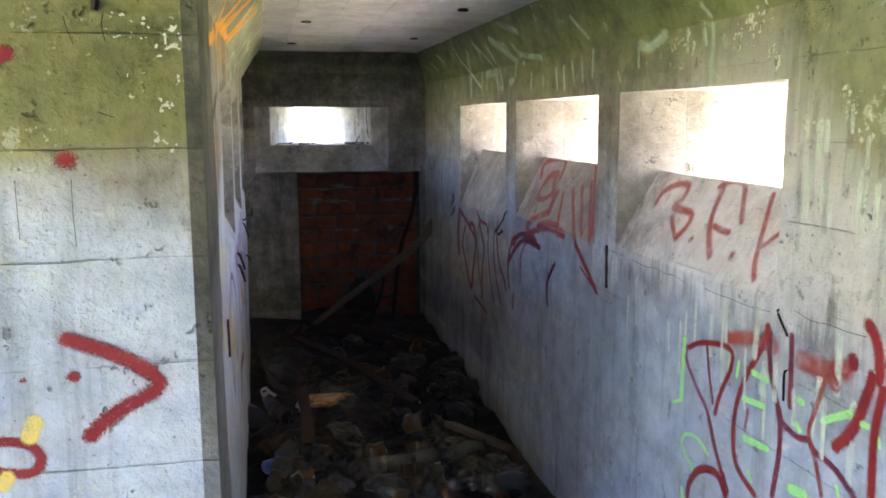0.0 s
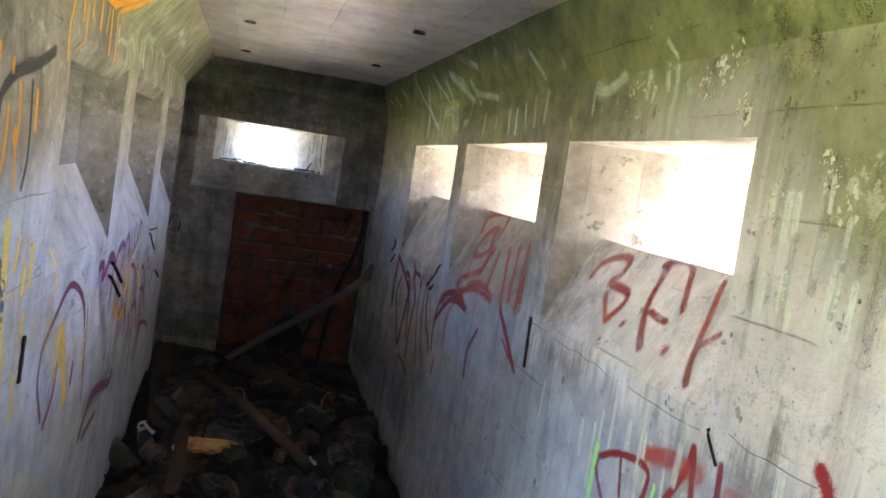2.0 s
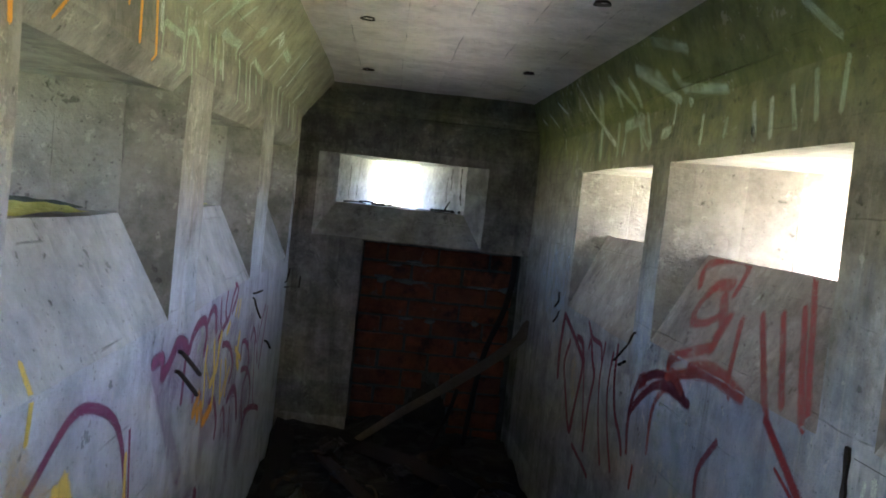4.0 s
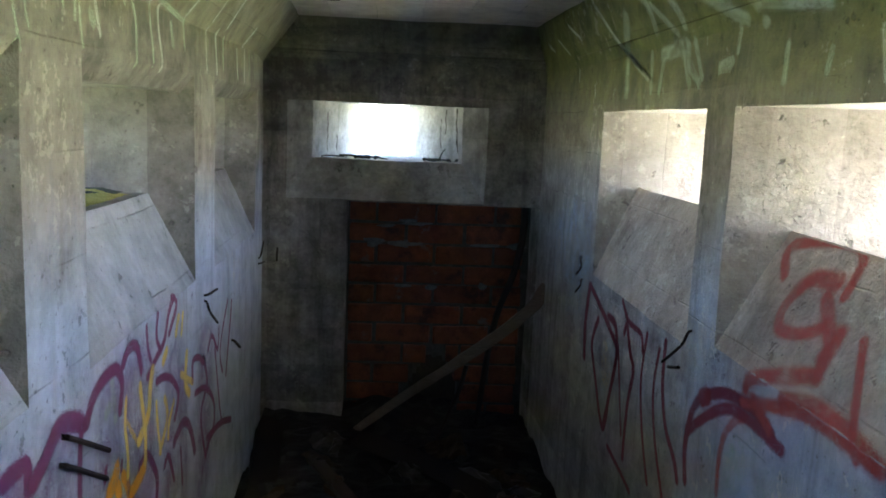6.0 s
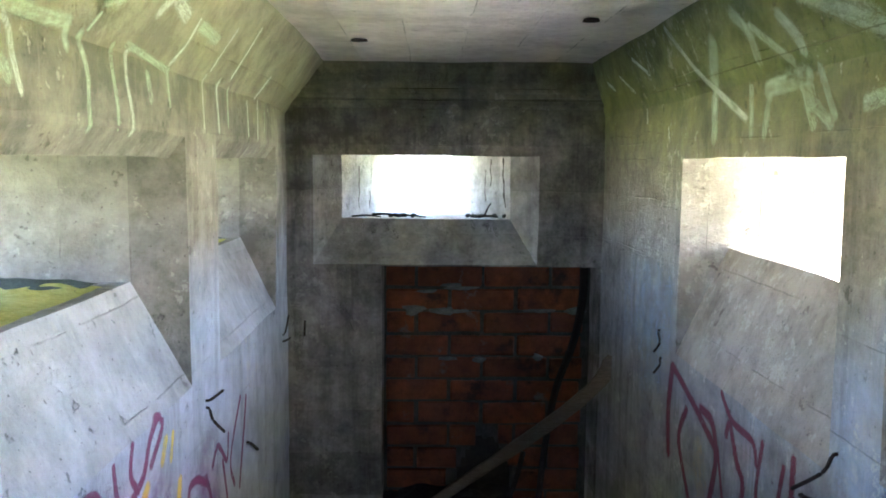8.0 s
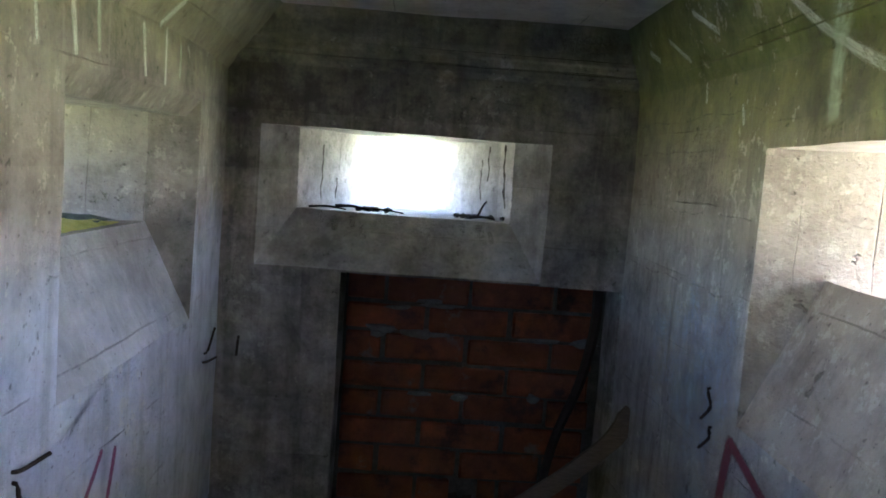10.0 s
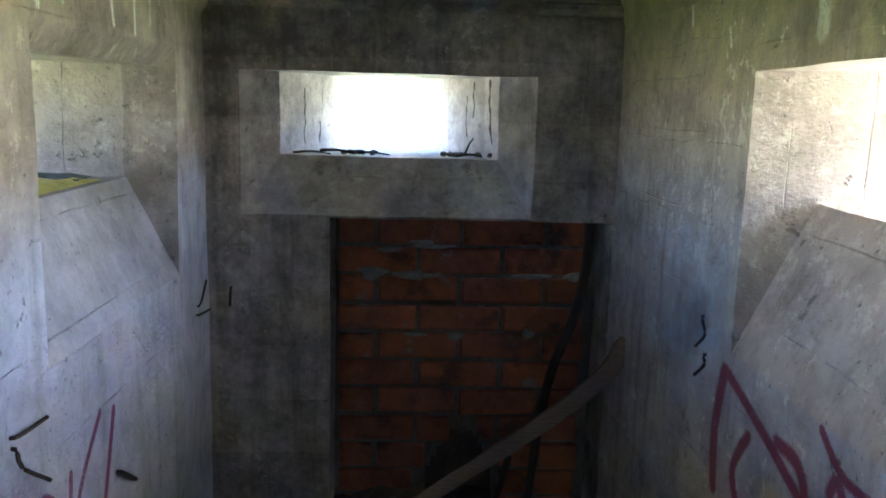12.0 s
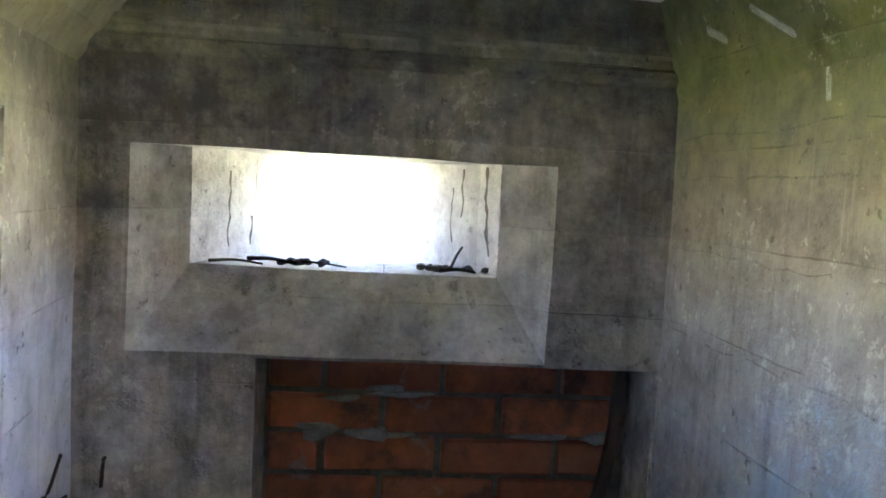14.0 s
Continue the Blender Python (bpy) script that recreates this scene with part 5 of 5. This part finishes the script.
stub("R", [(3.981, 1.04), (3.999, 0.998), (4.105, 0.92)], 0.004)
stub("R", [(4.108, 0.905), (3.99, 0.94)], 0.0045)
stub("R", [(5.17, 1.03), (5.12, 1.0), (5.145, 0.965)], 0.004)
stub("R", [(5.14, 0.945), (5.11, 0.93), (5.14, 0.895)], 0.004)
stub("R", [(1.683, 1.04), (1.631, 0.99)], 0.003, 0.01)
stub("R", [(1.638, 0.90), (1.628, 0.83)], 0.0028, 0.01)
stub("L", [(4.55, 0.97), (4.63, 0.975)], 0.004)
stub("L", [(4.55, 0.95), (4.548, 0.92), (4.62, 0.865)], 0.004)
stub("L", [(3.425, 0.96), (3.585, 0.869)], 0.006)
stub("L", [(3.412, 0.913), (3.569, 0.816)], 0.006)
stub("L", [(5.0, 0.70), (5.05, 0.66)], 0.005)
stub("L", [(5.80, 0.875), (5.86, 0.945)], 0.004)
stub("L", [(5.78, 0.85), (5.90, 0.84)], 0.004)
stub("E", [(0.077, 0.89), (0.076, 0.83)], 0.005)
stub("F", [(-0.104, 1.755), (-0.100, 1.72), (-0.105, 1.69)], 0.007, 0.006, "rusted iron stub in a broken hole in the concrete")


def strap(side, a, b, width, label):
    """A flat rusted strap lying on the wall."""
    bm = bmesh.new()
    n = 8
    rows = []
    for i in range(n + 1):
        u, v = a[0] + (b[0] - a[0]) * i / n, a[1] + (b[1] - a[1]) * i / n
        w = width * (0.7 + 0.3 * math.sin(i * 1.7)) / 2
        rows.append([bm.verts.new(on_wall(side, u + du, v, lift)) for du, lift in ((-w, -0.002), (-w, 0.006), (w, 0.006), (w, -0.002))])
    for r, s in zip(rows, rows[1:]):
        for k in range(3):
            bm.faces.new((r[k], r[k + 1], s[k + 1], s[k]))
    bm.faces.new(rows[0])
    bm.faces.new(rows[-1][::-1])
    tagged(part("iron_strap", bm, M_IRON), label, "strap", "iron stubs in the walls")


strap("R", (2.722, 1.05), (2.713, 0.895), 0.016, "thin black iron strap set upright in the wall")
strap("R", (1.19, 1.23), (1.175, 1.13), 0.011, "short black iron strap set upright in the wall")
strap("L", (2.269, 0.95), (2.25, 0.85), 0.022, "short black iron strap in limewashed wall")


# ---- rubbish ----
def heap_z(x, y):
    """Height of the litter."""
    s = min(1.0, max(0.0, (y - 3.6) / 2.2))
    z = -0.16 + 0.16 * s * s * (3 - 2 * s) + 0.07 * (XR - x) / XR - 0.05 * max(0.0, x - 1.0)
    return z + 0.06 * noise.noise(Vector((x * 2.1, y * 2.1, 3))) + 0.035 * noise.noise(Vector((x * 6, y * 6, 7)))


def litter_material():
    m, nt, b, pos = material("litter", 0.85)
    n1, n2 = noise_tex(nt, pos, 9, 6, 0.75, 0.6), noise_tex(nt, pos, 40, 5, 0.7)
    v = nt.nodes.new("ShaderNodeTexVoronoi")
    v.inputs["Scale"].default_value = 16
    nt.links.new(pos, v.inputs["Vector"])
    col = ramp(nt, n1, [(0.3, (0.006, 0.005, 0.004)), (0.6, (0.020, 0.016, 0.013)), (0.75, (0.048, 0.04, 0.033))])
    bits = nt.nodes.new("ShaderNodeSeparateColor")
    nt.links.new(v.outputs["Color"], bits.inputs[0])
    col = mixc(nt, mathn(nt, "MULTIPLY", ramp(nt, bits.outputs[0], [(0.80, (0, 0, 0)), (0.84, (1, 1, 1))]), 0.4), col, (0.07, 0.064, 0.058))
    nt.links.new(col, b.inputs["Base Color"])
    bumped(nt, b, mathn(nt, "ADD", n1, mathn(nt, "ADD", mathn(nt, "MULTIPLY", n2, 0.4), mathn(nt, "MULTIPLY", bits.outputs[1], 0.4))), 1.0, 0.04)
    return m


M_LITTER = litter_material()


def heap():
    verts, faces = [], []
    xs, ys = steps([XL - 0.02, XR + 0.02], 0.045), steps([1.5, 6.29], 0.045)
    for x in xs:
        for y in ys:
            verts.append((x, y, heap_z(x, y) + random.uniform(-0.008, 0.008)))
    n = len(ys)
    for i in range(len(xs) - 1):
        for j in range(n - 1):
            k = i * n + j
            faces.append((k, k + n, k + n + 1, k + 1))
    # lower dirt in the entrance space
    base, ex, ey = len(verts), steps([XW, XR], 0.15), steps([YB - 0.5, 1.52], 0.15)
    for x in ex:
        for y in ey:
            verts.append((x, y, -0.14 + 0.04 * noise.noise(Vector((x * 2, y * 2, 9)))))
    n = len(ey)
    for i in range(len(ex) - 1):
        for j in range(n - 1):
            k = base + i * n + j
            faces.append((k, k + n, k + n + 1, k + 1))
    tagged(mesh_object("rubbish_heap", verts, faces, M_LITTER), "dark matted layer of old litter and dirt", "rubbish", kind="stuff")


heap()

M_PET = simple("clear_plastic", (0.45, 0.47, 0.47), (0.72, 0.74, 0.74), 20, 0.08, bump=0.35, dist=0.004, trans=0.93)
M_PETG = simple("green_plastic", (0.02, 0.16, 0.06), (0.05, 0.30, 0.12), 20, 0.25, bump=0.4, dist=0.004, trans=0.5)
M_CAP = simple("bottle_cap", (0.012, 0.014, 0.02), (0.03, 0.035, 0.045), 30, 0.45)
M_LABEL = simple("bottle_label", (0.05, 0.02, 0.008), (0.14, 0.06, 0.015), 25, 0.5)
M_FILM = simple("plastic_film", (0.035, 0.034, 0.033), (0.13, 0.125, 0.12), 9, 0.22, bump=0.6, dist=0.01)
M_BROWNFILM = simple("dirty_film", (0.018, 0.015, 0.012), (0.06, 0.05, 0.042), 9, 0.5, bump=0.6, dist=0.01)
M_ORANGE = simple("snack_wrapper", (0.30, 0.07, 0.015), (0.62, 0.36, 0.16), 22, 0.35, bump=0.5, dist=0.006)
M_PAPER = simple("paper", (0.50, 0.48, 0.44), (0.70, 0.68, 0.64), 8, 0.85)
M_CARD = simple("cardboard", (0.035, 0.025, 0.016), (0.10, 0.07, 0.042), 8, 0.9)
M_WOOD = simple("old_wood", (0.075, 0.058, 0.042), (0.21, 0.16, 0.12), 6, 0.85, bump=0.6, dist=0.006, stretch=(3, 40, 40))
M_DARKWOOD = simple("dark_wood", (0.010, 0.007, 0.005), (0.036, 0.022, 0.016), 6, 0.85, bump=0.6, dist=0.006, stretch=(3, 40, 40))
M_REDWOOD = simple("reddish_wood", (0.022, 0.011, 0.008), (0.065, 0.034, 0.022), 6, 0.85, bump=0.6, dist=0.006, stretch=(3, 40, 40))
M_CAN = simple("printed_can", (0.05, 0.09, 0.35), (0.10, 0.16, 0.55), 9, 0.3, 0.6, bump=0.3)


def lathe(bm, profile, sides=14, dent=0.0, seed=0):
    """A turned shape round z from (radius, height) pairs, dented."""
    rings = []
    for r, z in profile:
        ring = []
        for k in range(sides):
            a = k * math.tau / sides
            d = 1 + dent * noise.noise(Vector((math.cos(a) * 1.5 + seed, math.sin(a) * 1.5, z * 14)))
            ring.append(bm.verts.new((r * d * math.cos(a), r * d * math.sin(a), z)))
        rings.append(ring)
    for p, q in zip(rings, rings[1:]):
        for k in range(sides):
            bm.faces.new((p[k], p[(k + 1) % sides], q[(k + 1) % sides], q[k]))
    bm.faces.new(rings[0][::-1])
    bm.faces.new(rings[-1])


def smooth_faces(ob):
    for p in ob.data.polygons:
        p.use_smooth = True
    return ob


def bottle(height, radius, mat, seed, label, with_label=True):
    root = new("plastic_bottle")
    tagged(root, label, "bottle", "bottles in the litter")
    k = height
    prof = [(radius * 0.7, 0), (radius, 0.04 * k), (radius * 0.97, 0.2 * k), (radius, 0.3 * k), (radius * 0.9, 0.45 * k), (radius, 0.58 * k), (radius * 0.95, 0.68 * k),
            (radius * 0.7, 0.82 * k), (0.013, 0.91 * k), (0.012, 0.95 * k)]
    bm = bmesh.new()
    lathe(bm, prof, dent=0.5, seed=seed)
    smooth_faces(part("body", bm, mat, root))
    bm = bmesh.new()
    lathe(bm, [(0.0145, 0.945 * k), (0.0145, 1.0 * k), (0.012, 1.005 * k)], 12)
    part("cap", bm, M_CAP, root, "dark plastic cap")
    if with_label:
        bm = bmesh.new()
        lathe(bm, [(radius * 1.02, 0.33 * k), (radius * 0.95, 0.45 * k), (radius * 1.02, 0.55 * k)], dent=0.5, seed=seed)
        smooth_faces(part("label", bm, M_LABEL, root, "torn orange label"))
    return root


def lying(x, y, turn, tip=88.0, roll=0.0, lift=0.0):
    return pose(x, y, heap_z(x, y) + lift) @ pose(0, 0, 0, 0, 0, turn) @ pose(0, 0, 0, tip, 0, roll)


R = random.Random(21)
kinds = [bottle(0.30, 0.045, M_PET, 1, "crushed clear plastic bottle with torn label lying in litter"), bottle(0.24, 0.034, M_PET, 2, "dirty clear plastic bottle lying in litter", False),
         bottle(0.22, 0.032, M_PET, 4, "small clear plastic bottle with label in litter"), bottle(0.31, 0.048, M_PET, 7, "large dented plastic bottle lying in litter", False)]
spots = [(0.78, 3.72), (0.96, 3.64), (1.03, 3.1), (0.16, 3.97)]
for ob, (x, y) in zip(kinds, spots):
    ob.matrix_basis = lying(x, y, R.uniform(0, 360), R.uniform(75, 100), R.uniform(0, 360), 0.035)
for i in range(44):
    x, y = R.uniform(0.12, 1.28), R.uniform(2.9, 5.2)
    copy_thing(R.choice(kinds), lying(x, y, R.uniform(0, 360), R.uniform(62, 105), R.uniform(0, 360), R.uniform(0.015, 0.05)))
g = bottle(0.30, 0.062, M_PETG, 9, "crushed green plastic bottle lying in litter", False)
g.matrix_basis = lying(1.16, 3.86, 172, 96, 0, 0.05)


def lump(name, mat, size, crumple, seed, label, category, group=""):
    """A crumpled bag, wrapper or rag."""
    bm = bmesh.new()
    bmesh.ops.create_icosphere(bm, subdivisions=3, radius=1.0)
    for v in bm.verts:
        n = noise.noise_vector(v.co * 1.3 + Vector((seed, 0, 0))) * crumple + noise.noise_vector(v.co * 3.7 + Vector((0, seed, 0))) * crumple * 0.55
        v.co = Vector(((v.co.x + n.x) * size[0], (v.co.y + n.y) * size[1], (v.co.z + n.z * 0.8) * size[2]))
    return tagged(part(name, bm, mat), label, category, group)


bags = [lump("plastic_bag", M_FILM, (0.10, 0.08, 0.045), 0.55, 2, "crumpled pale plastic bag in litter", "bag", "bags in the litter"),
        lump("plastic_bag", M_BROWNFILM, (0.12, 0.09, 0.05), 0.5, 5, "crumpled dirty brown plastic bag in litter", "bag", "bags in the litter"),
        lump("plastic_bag", M_BROWNFILM, (0.08, 0.07, 0.05), 0.6, 8, "small crumpled dirty plastic bag in litter", "bag", "bags in the litter")]
for ob, (x, y) in zip(bags, ((0.36, 3.62), (0.66, 3.4), (1.2, 4.2))):
    ob.matrix_basis = pose(x, y, heap_z(x, y) + 0.02, 0, 0, 40)
for i in range(34):
    x, y = R.uniform(0.12, 1.28), R.uniform(2.8, 5.6)
    copy_thing(R.choice(bags if i % 4 else bags[:1]) if y < 4.6 else R.choice(bags[1:]), pose(x, y, heap_z(x, y) + 0.012, R.uniform(-25, 25), R.uniform(-25, 25), R.uniform(0, 360)))
w = lump("snack_wrapper", M_ORANGE, (0.13, 0.065, 0.02), 0.75, 12, "crumpled orange snack wrapper on top of litter", "wrapper")
w.matrix_basis = pose(0.46, 4.33, heap_z(0.46, 4.33) + 0.05, 8, -6, -25)
rag = lump("cardboard_scrap", M_CARD, (0.15, 0.09, 0.04), 0.5, 15, "torn brown cardboard scrap on the heap", "cardboard")
rag.matrix_basis = pose(0.76, 4.80, heap_z(0.76, 4.80) + 0.04, 10, 15, 20)


def sheet(name, mat, w, h, seed, label, category, group):
    """A bent sheet of paper or card with thickness."""
    bm = bmesh.new()
    n = 7
    tops = [[bm.verts.new((w * (i / n - 0.5) * (1 + 0.15 * noise.noise(Vector((j, seed, 0)))), h * (j / n - 0.5), 0.035 * noise.noise(Vector((i * 0.45, j * 0.45, seed))))) for j in range(n + 1)] for i in range(n + 1)]
    for i in range(n):
        for j in range(n):
            bm.faces.new((tops[i][j], tops[i + 1][j], tops[i + 1][j + 1], tops[i][j + 1]))
    bmesh.ops.solidify(bm, geom=bm.faces[:], thickness=0.0025)
    return tagged(part(name, bm, mat), label, category, group)


papers = [sheet("paper_scrap", M_PAPER, 0.10, 0.07, 3, "torn white paper scrap on the litter", "paper", "paper scraps in the litter"),
          sheet("paper_scrap", M_CARD, 0.18, 0.13, 6, "bent brown card scrap on the litter", "paper", "paper scraps in the litter"),
          sheet("paper_scrap", M_PAPER, 0.06, 0.05, 9, "small white paper scrap on the litter", "paper", "paper scraps in the litter")]
for ob, (x, y) in zip(papers, ((0.9, 4.4), (0.95, 3.3), (0.32, 4.3))):
    ob.matrix_basis = pose(x, y, heap_z(x, y) + 0.045, 25, 20, 70)
for i in range(30):
    x, y = R.uniform(0.1, 1.3), R.uniform(2.8, 5.7)
    copy_thing(papers[1] if i % 3 else R.choice(papers), pose(x, y, heap_z(x, y) + 0.025, R.uniform(-40, 40), R.uniform(-40, 40), R.uniform(0, 360)))


def can(seed):
    root = new("drink_can")
    tagged(root, "dented blue drink can lying in the litter", "can")
    bm = bmesh.new()
    lathe(bm, [(0.026, 0), (0.033, 0.012), (0.033, 0.10), (0.027, 0.115)], dent=0.25, seed=seed)
    smooth_faces(part("body", bm, M_CAN, root))
    bm = bmesh.new()
    lathe(bm, [(0.0275, 0.1135), (0.0275, 0.118), (0.024, 0.1165)], 14)
    part("lid", bm, M_FILM, root, "silver lid")
    return root


can(3).matrix_basis = lying(0.13, 3.55, 30, 70, 0, 0.03)
cup = new("tub_cover")
tagged(cup, "white plastic tub lid lying in the litter", "tub cover")
bm = bmesh.new()
lathe(bm, [(0.045, 0), (0.047, 0.008), (0.043, 0.012), (0.04, 0.009)], 18)
part("disc", bm, M_PAPER, cup)
cup.matrix_basis = pose(0.15, 4.50, heap_z(0.15, 4.50) + 0.05, 25, 15, 0)


# ---- boards and sticks ----
def board(name, pts, width, thick, mat, label, category, flat=(0, 0, 1), ragged=0.2, taper=1.0):
    """A bent, ragged board swept along the points; flat is the way its broad face looks."""
    line = curve_points(pts, 0.05)
    bm = bmesh.new()
    rows = []
    for i, p in enumerate(line):
        t = (line[min(i + 1, len(line) - 1)] - line[max(i - 1, 0)]).normalized()
        side_way = t.cross(Vector(flat)).normalized()
        up = side_way.cross(t)
        w = width * (1 + ragged * noise.noise(Vector((i * 0.35, width * 50, 0)))) / 2
        w *= 1 + (taper - 1) * i / (len(line) - 1)
        if i in (0, len(line) - 1):
            w *= 0.6
        h = thick / 2
        rows.append([bm.verts.new(p + side_way * a + up * b) for a, b in ((-w, -h), (-w, h), (-w * 0.4, h * 1.2), (w * 0.5, h * 1.1), (w, h), (w, -h))])
    for r, s in zip(rows, rows[1:]):
        for k in range(6):
            bm.faces.new((r[k], r[(k + 1) % 6], s[(k + 1) % 6], s[k]))
    bm.faces.new(rows[0][::-1])
    bm.faces.new(rows[-1])
    return tagged(part(name, bm, mat), label, category)


board("wooden_plank", [(1.375, 5.80, 0.79), (1.33, 5.80, 0.69), (1.18, 5.80, 0.55), (0.95, 5.80, 0.38), (0.68, 5.80, 0.19), (0.36, 5.80, -0.06)], 0.062, 0.022, M_WOOD,
      "bent weathered grey plank leaning against the wall", "plank", (0, -1, 0.15), taper=0.5)
board("wooden_plank", [(0.30, 5.45, 0.07), (0.60, 4.75, 0.08), (0.92, 4.05, 0.02)], 0.05, 0.022, M_REDWOOD, "dark reddish board lying on the litter", "plank", (0, -0.3, 1))
board("wooden_plank", [(0.50, 5.70, 0.04), (0.88, 5.30, 0.05), (1.24, 4.9, 0.0)], 0.11, 0.025, M_DARKWOOD, "wide dark board lying on the heap", "plank", (0, -0.5, 1))
board("wooden_plank", [(0.10, 5.70, 0.12), (0.14, 5.1, 0.05), (0.21, 4.45, 0.0)], 0.12, 0.025, M_DARKWOOD, "dark board lying along the wall", "plank", (0.5, 0, 1))
board("wooden_plank", [(1.05, 3.95, -0.06), (1.33, 3.68, -0.12)], 0.045, 0.025, M_WOOD, "short grey batten lying in the litter", "plank")
board("wooden_plank", [(1.345, 3.95, -0.15), (1.345, 3.2, -0.17)], 0.05, 0.05, M_DARKWOOD, "dark batten lying along the wall foot", "plank")
board("wooden_plank", [(0.33, 4.35, 0.05), (0.34, 4.05, -0.02), (0.33, 3.8, -0.06)], 0.06, 0.02, M_REDWOOD, "broken reddish board end in the litter", "plank")
bm = bmesh.new()
tube(bm, curve_points([(1.315, 6.16, 1.125), (1.31, 6.14, 0.98), (1.27, 6.12, 0.78), (1.19, 6.10, 0.56), (1.14, 6.06, 0.30), (1.10, 6.0, 0.0)], 0.05), 0.020, 7, 0.7)
tagged(part("branch", bm, M_DARKWOOD), "dark crooked branch leaning in the doorway corner", "branch")
bm = bmesh.new()
tube(bm, curve_points([(1.02, 5.86, 0.36), (0.98, 5.84, 0.22), (0.88, 5.75, 0.02)], 0.05), 0.012, 6, 0.8)
tagged(part("stick", bm, M_DARKWOOD), "thin dark stick propped under the plank", "stick")
bm = bmesh.new()
tube(bm, curve_points([(0.56, 4.95, 0.10), (0.60, 4.85, 0.12), (0.63, 4.7, 0.06)], 0.05), 0.005, 5)
tagged(part("stick", bm, M_WOOD), "pale thin twig lying on the litter", "stick")


# ---- crumbs on the sills ----
# moss lightened towards yellow, with the sunlight on it painted in
M_MOSSLIT = simple("moss", (0.27, 0.28, 0.05), (0.56, 0.53, 0.16), 30, 0.95, bump=1.0, dist=0.02)
M_MOSSDARK = simple("dark_moss", (0.02, 0.026, 0.018), (0.07, 0.085, 0.06), 40, 0.95, bump=1.0, dist=0.02)


def mat_of_moss(y0, y1, x0, x1, z, mat, label, h=0.012):
    bm = bmesh.new()
    nx, ny = 10, 16
    g = [[bm.verts.new((x0 + (x1 - x0) * i / nx, y0 + (y1 - y0) * j / ny, z + h * max(0.0, min(i, nx - i, j, ny - j, 2) / 2 + 0.8 * noise.noise(Vector((i * 0.9, j * 0.9, y0)))) * random.uniform(0.6, 1.2))) for j in range(ny + 1)] for i in range(nx + 1)]
    for i in range(nx):
        for j in range(ny):
            bm.faces.new((g[i][j], g[i + 1][j], g[i + 1][j + 1], g[i][j + 1]))
    tagged(part("moss_mat", bm, mat), label, "moss", kind="stuff")


for a, b in ((2.62, 3.12), (3.75, 4.27), (4.86, 5.36)):
    mat_of_moss(a, b, XL - 0.36, XL - 0.14, 1.307, M_MOSSLIT, "yellow-green moss, coloured as sunlit, on the sill of a firing slit")
    mat_of_moss(b - 0.10, b + 0.02, XL - TL + 0.05, XL - 0.16, 1.312, M_MOSSDARK, "dark moss and dirt along the sill corner", 0.012)


def twig(a, b, r, label):
    bm = bmesh.new()
    a, b = Vector(a), Vector(b)
    m = (a + b) / 2 + Vector((0, 0, 0.006))
    tube(bm, curve_points([a, m, b], 0.02), r, 6, 0.6)
    tagged(part("twig", bm, M_DARKWOOD), label, "twig", "twigs on the sill")


twig((0.27, 6.13, 1.340), (0.40, 6.125, 1.338), 0.0045, "dark twig lying on the sill edge")
twig((0.36, 6.14, 1.348), (0.48, 6.13, 1.342), 0.0060, "thick dark twig lying on the sill edge")
twig((0.44, 6.15, 1.341), (0.60, 6.14, 1.338), 0.0037, "thin dark twig lying on the sill edge")
twig((0.83, 6.13, 1.340), (0.92, 6.125, 1.340), 0.0060, "short dark twig lying on the sill edge")
twig((0.86, 6.16, 1.342), (0.89, 6.17, 1.40), 0.0045, "upright dry stalk in the sill corner")
for i in range(14):
    x = R.choice((R.uniform(0.28, 0.60), R.uniform(0.78, 0.96)))
    c = lump("rubble_crumb", M_MORTAR, (0.012, 0.010, 0.008), 0.5, i, "small grey crumb of broken concrete on the sill", "rubble", "crumbs on the sill")
    c.location = (x, 6.14 + R.uniform(0, 0.05), 1.343)

brick_wall()
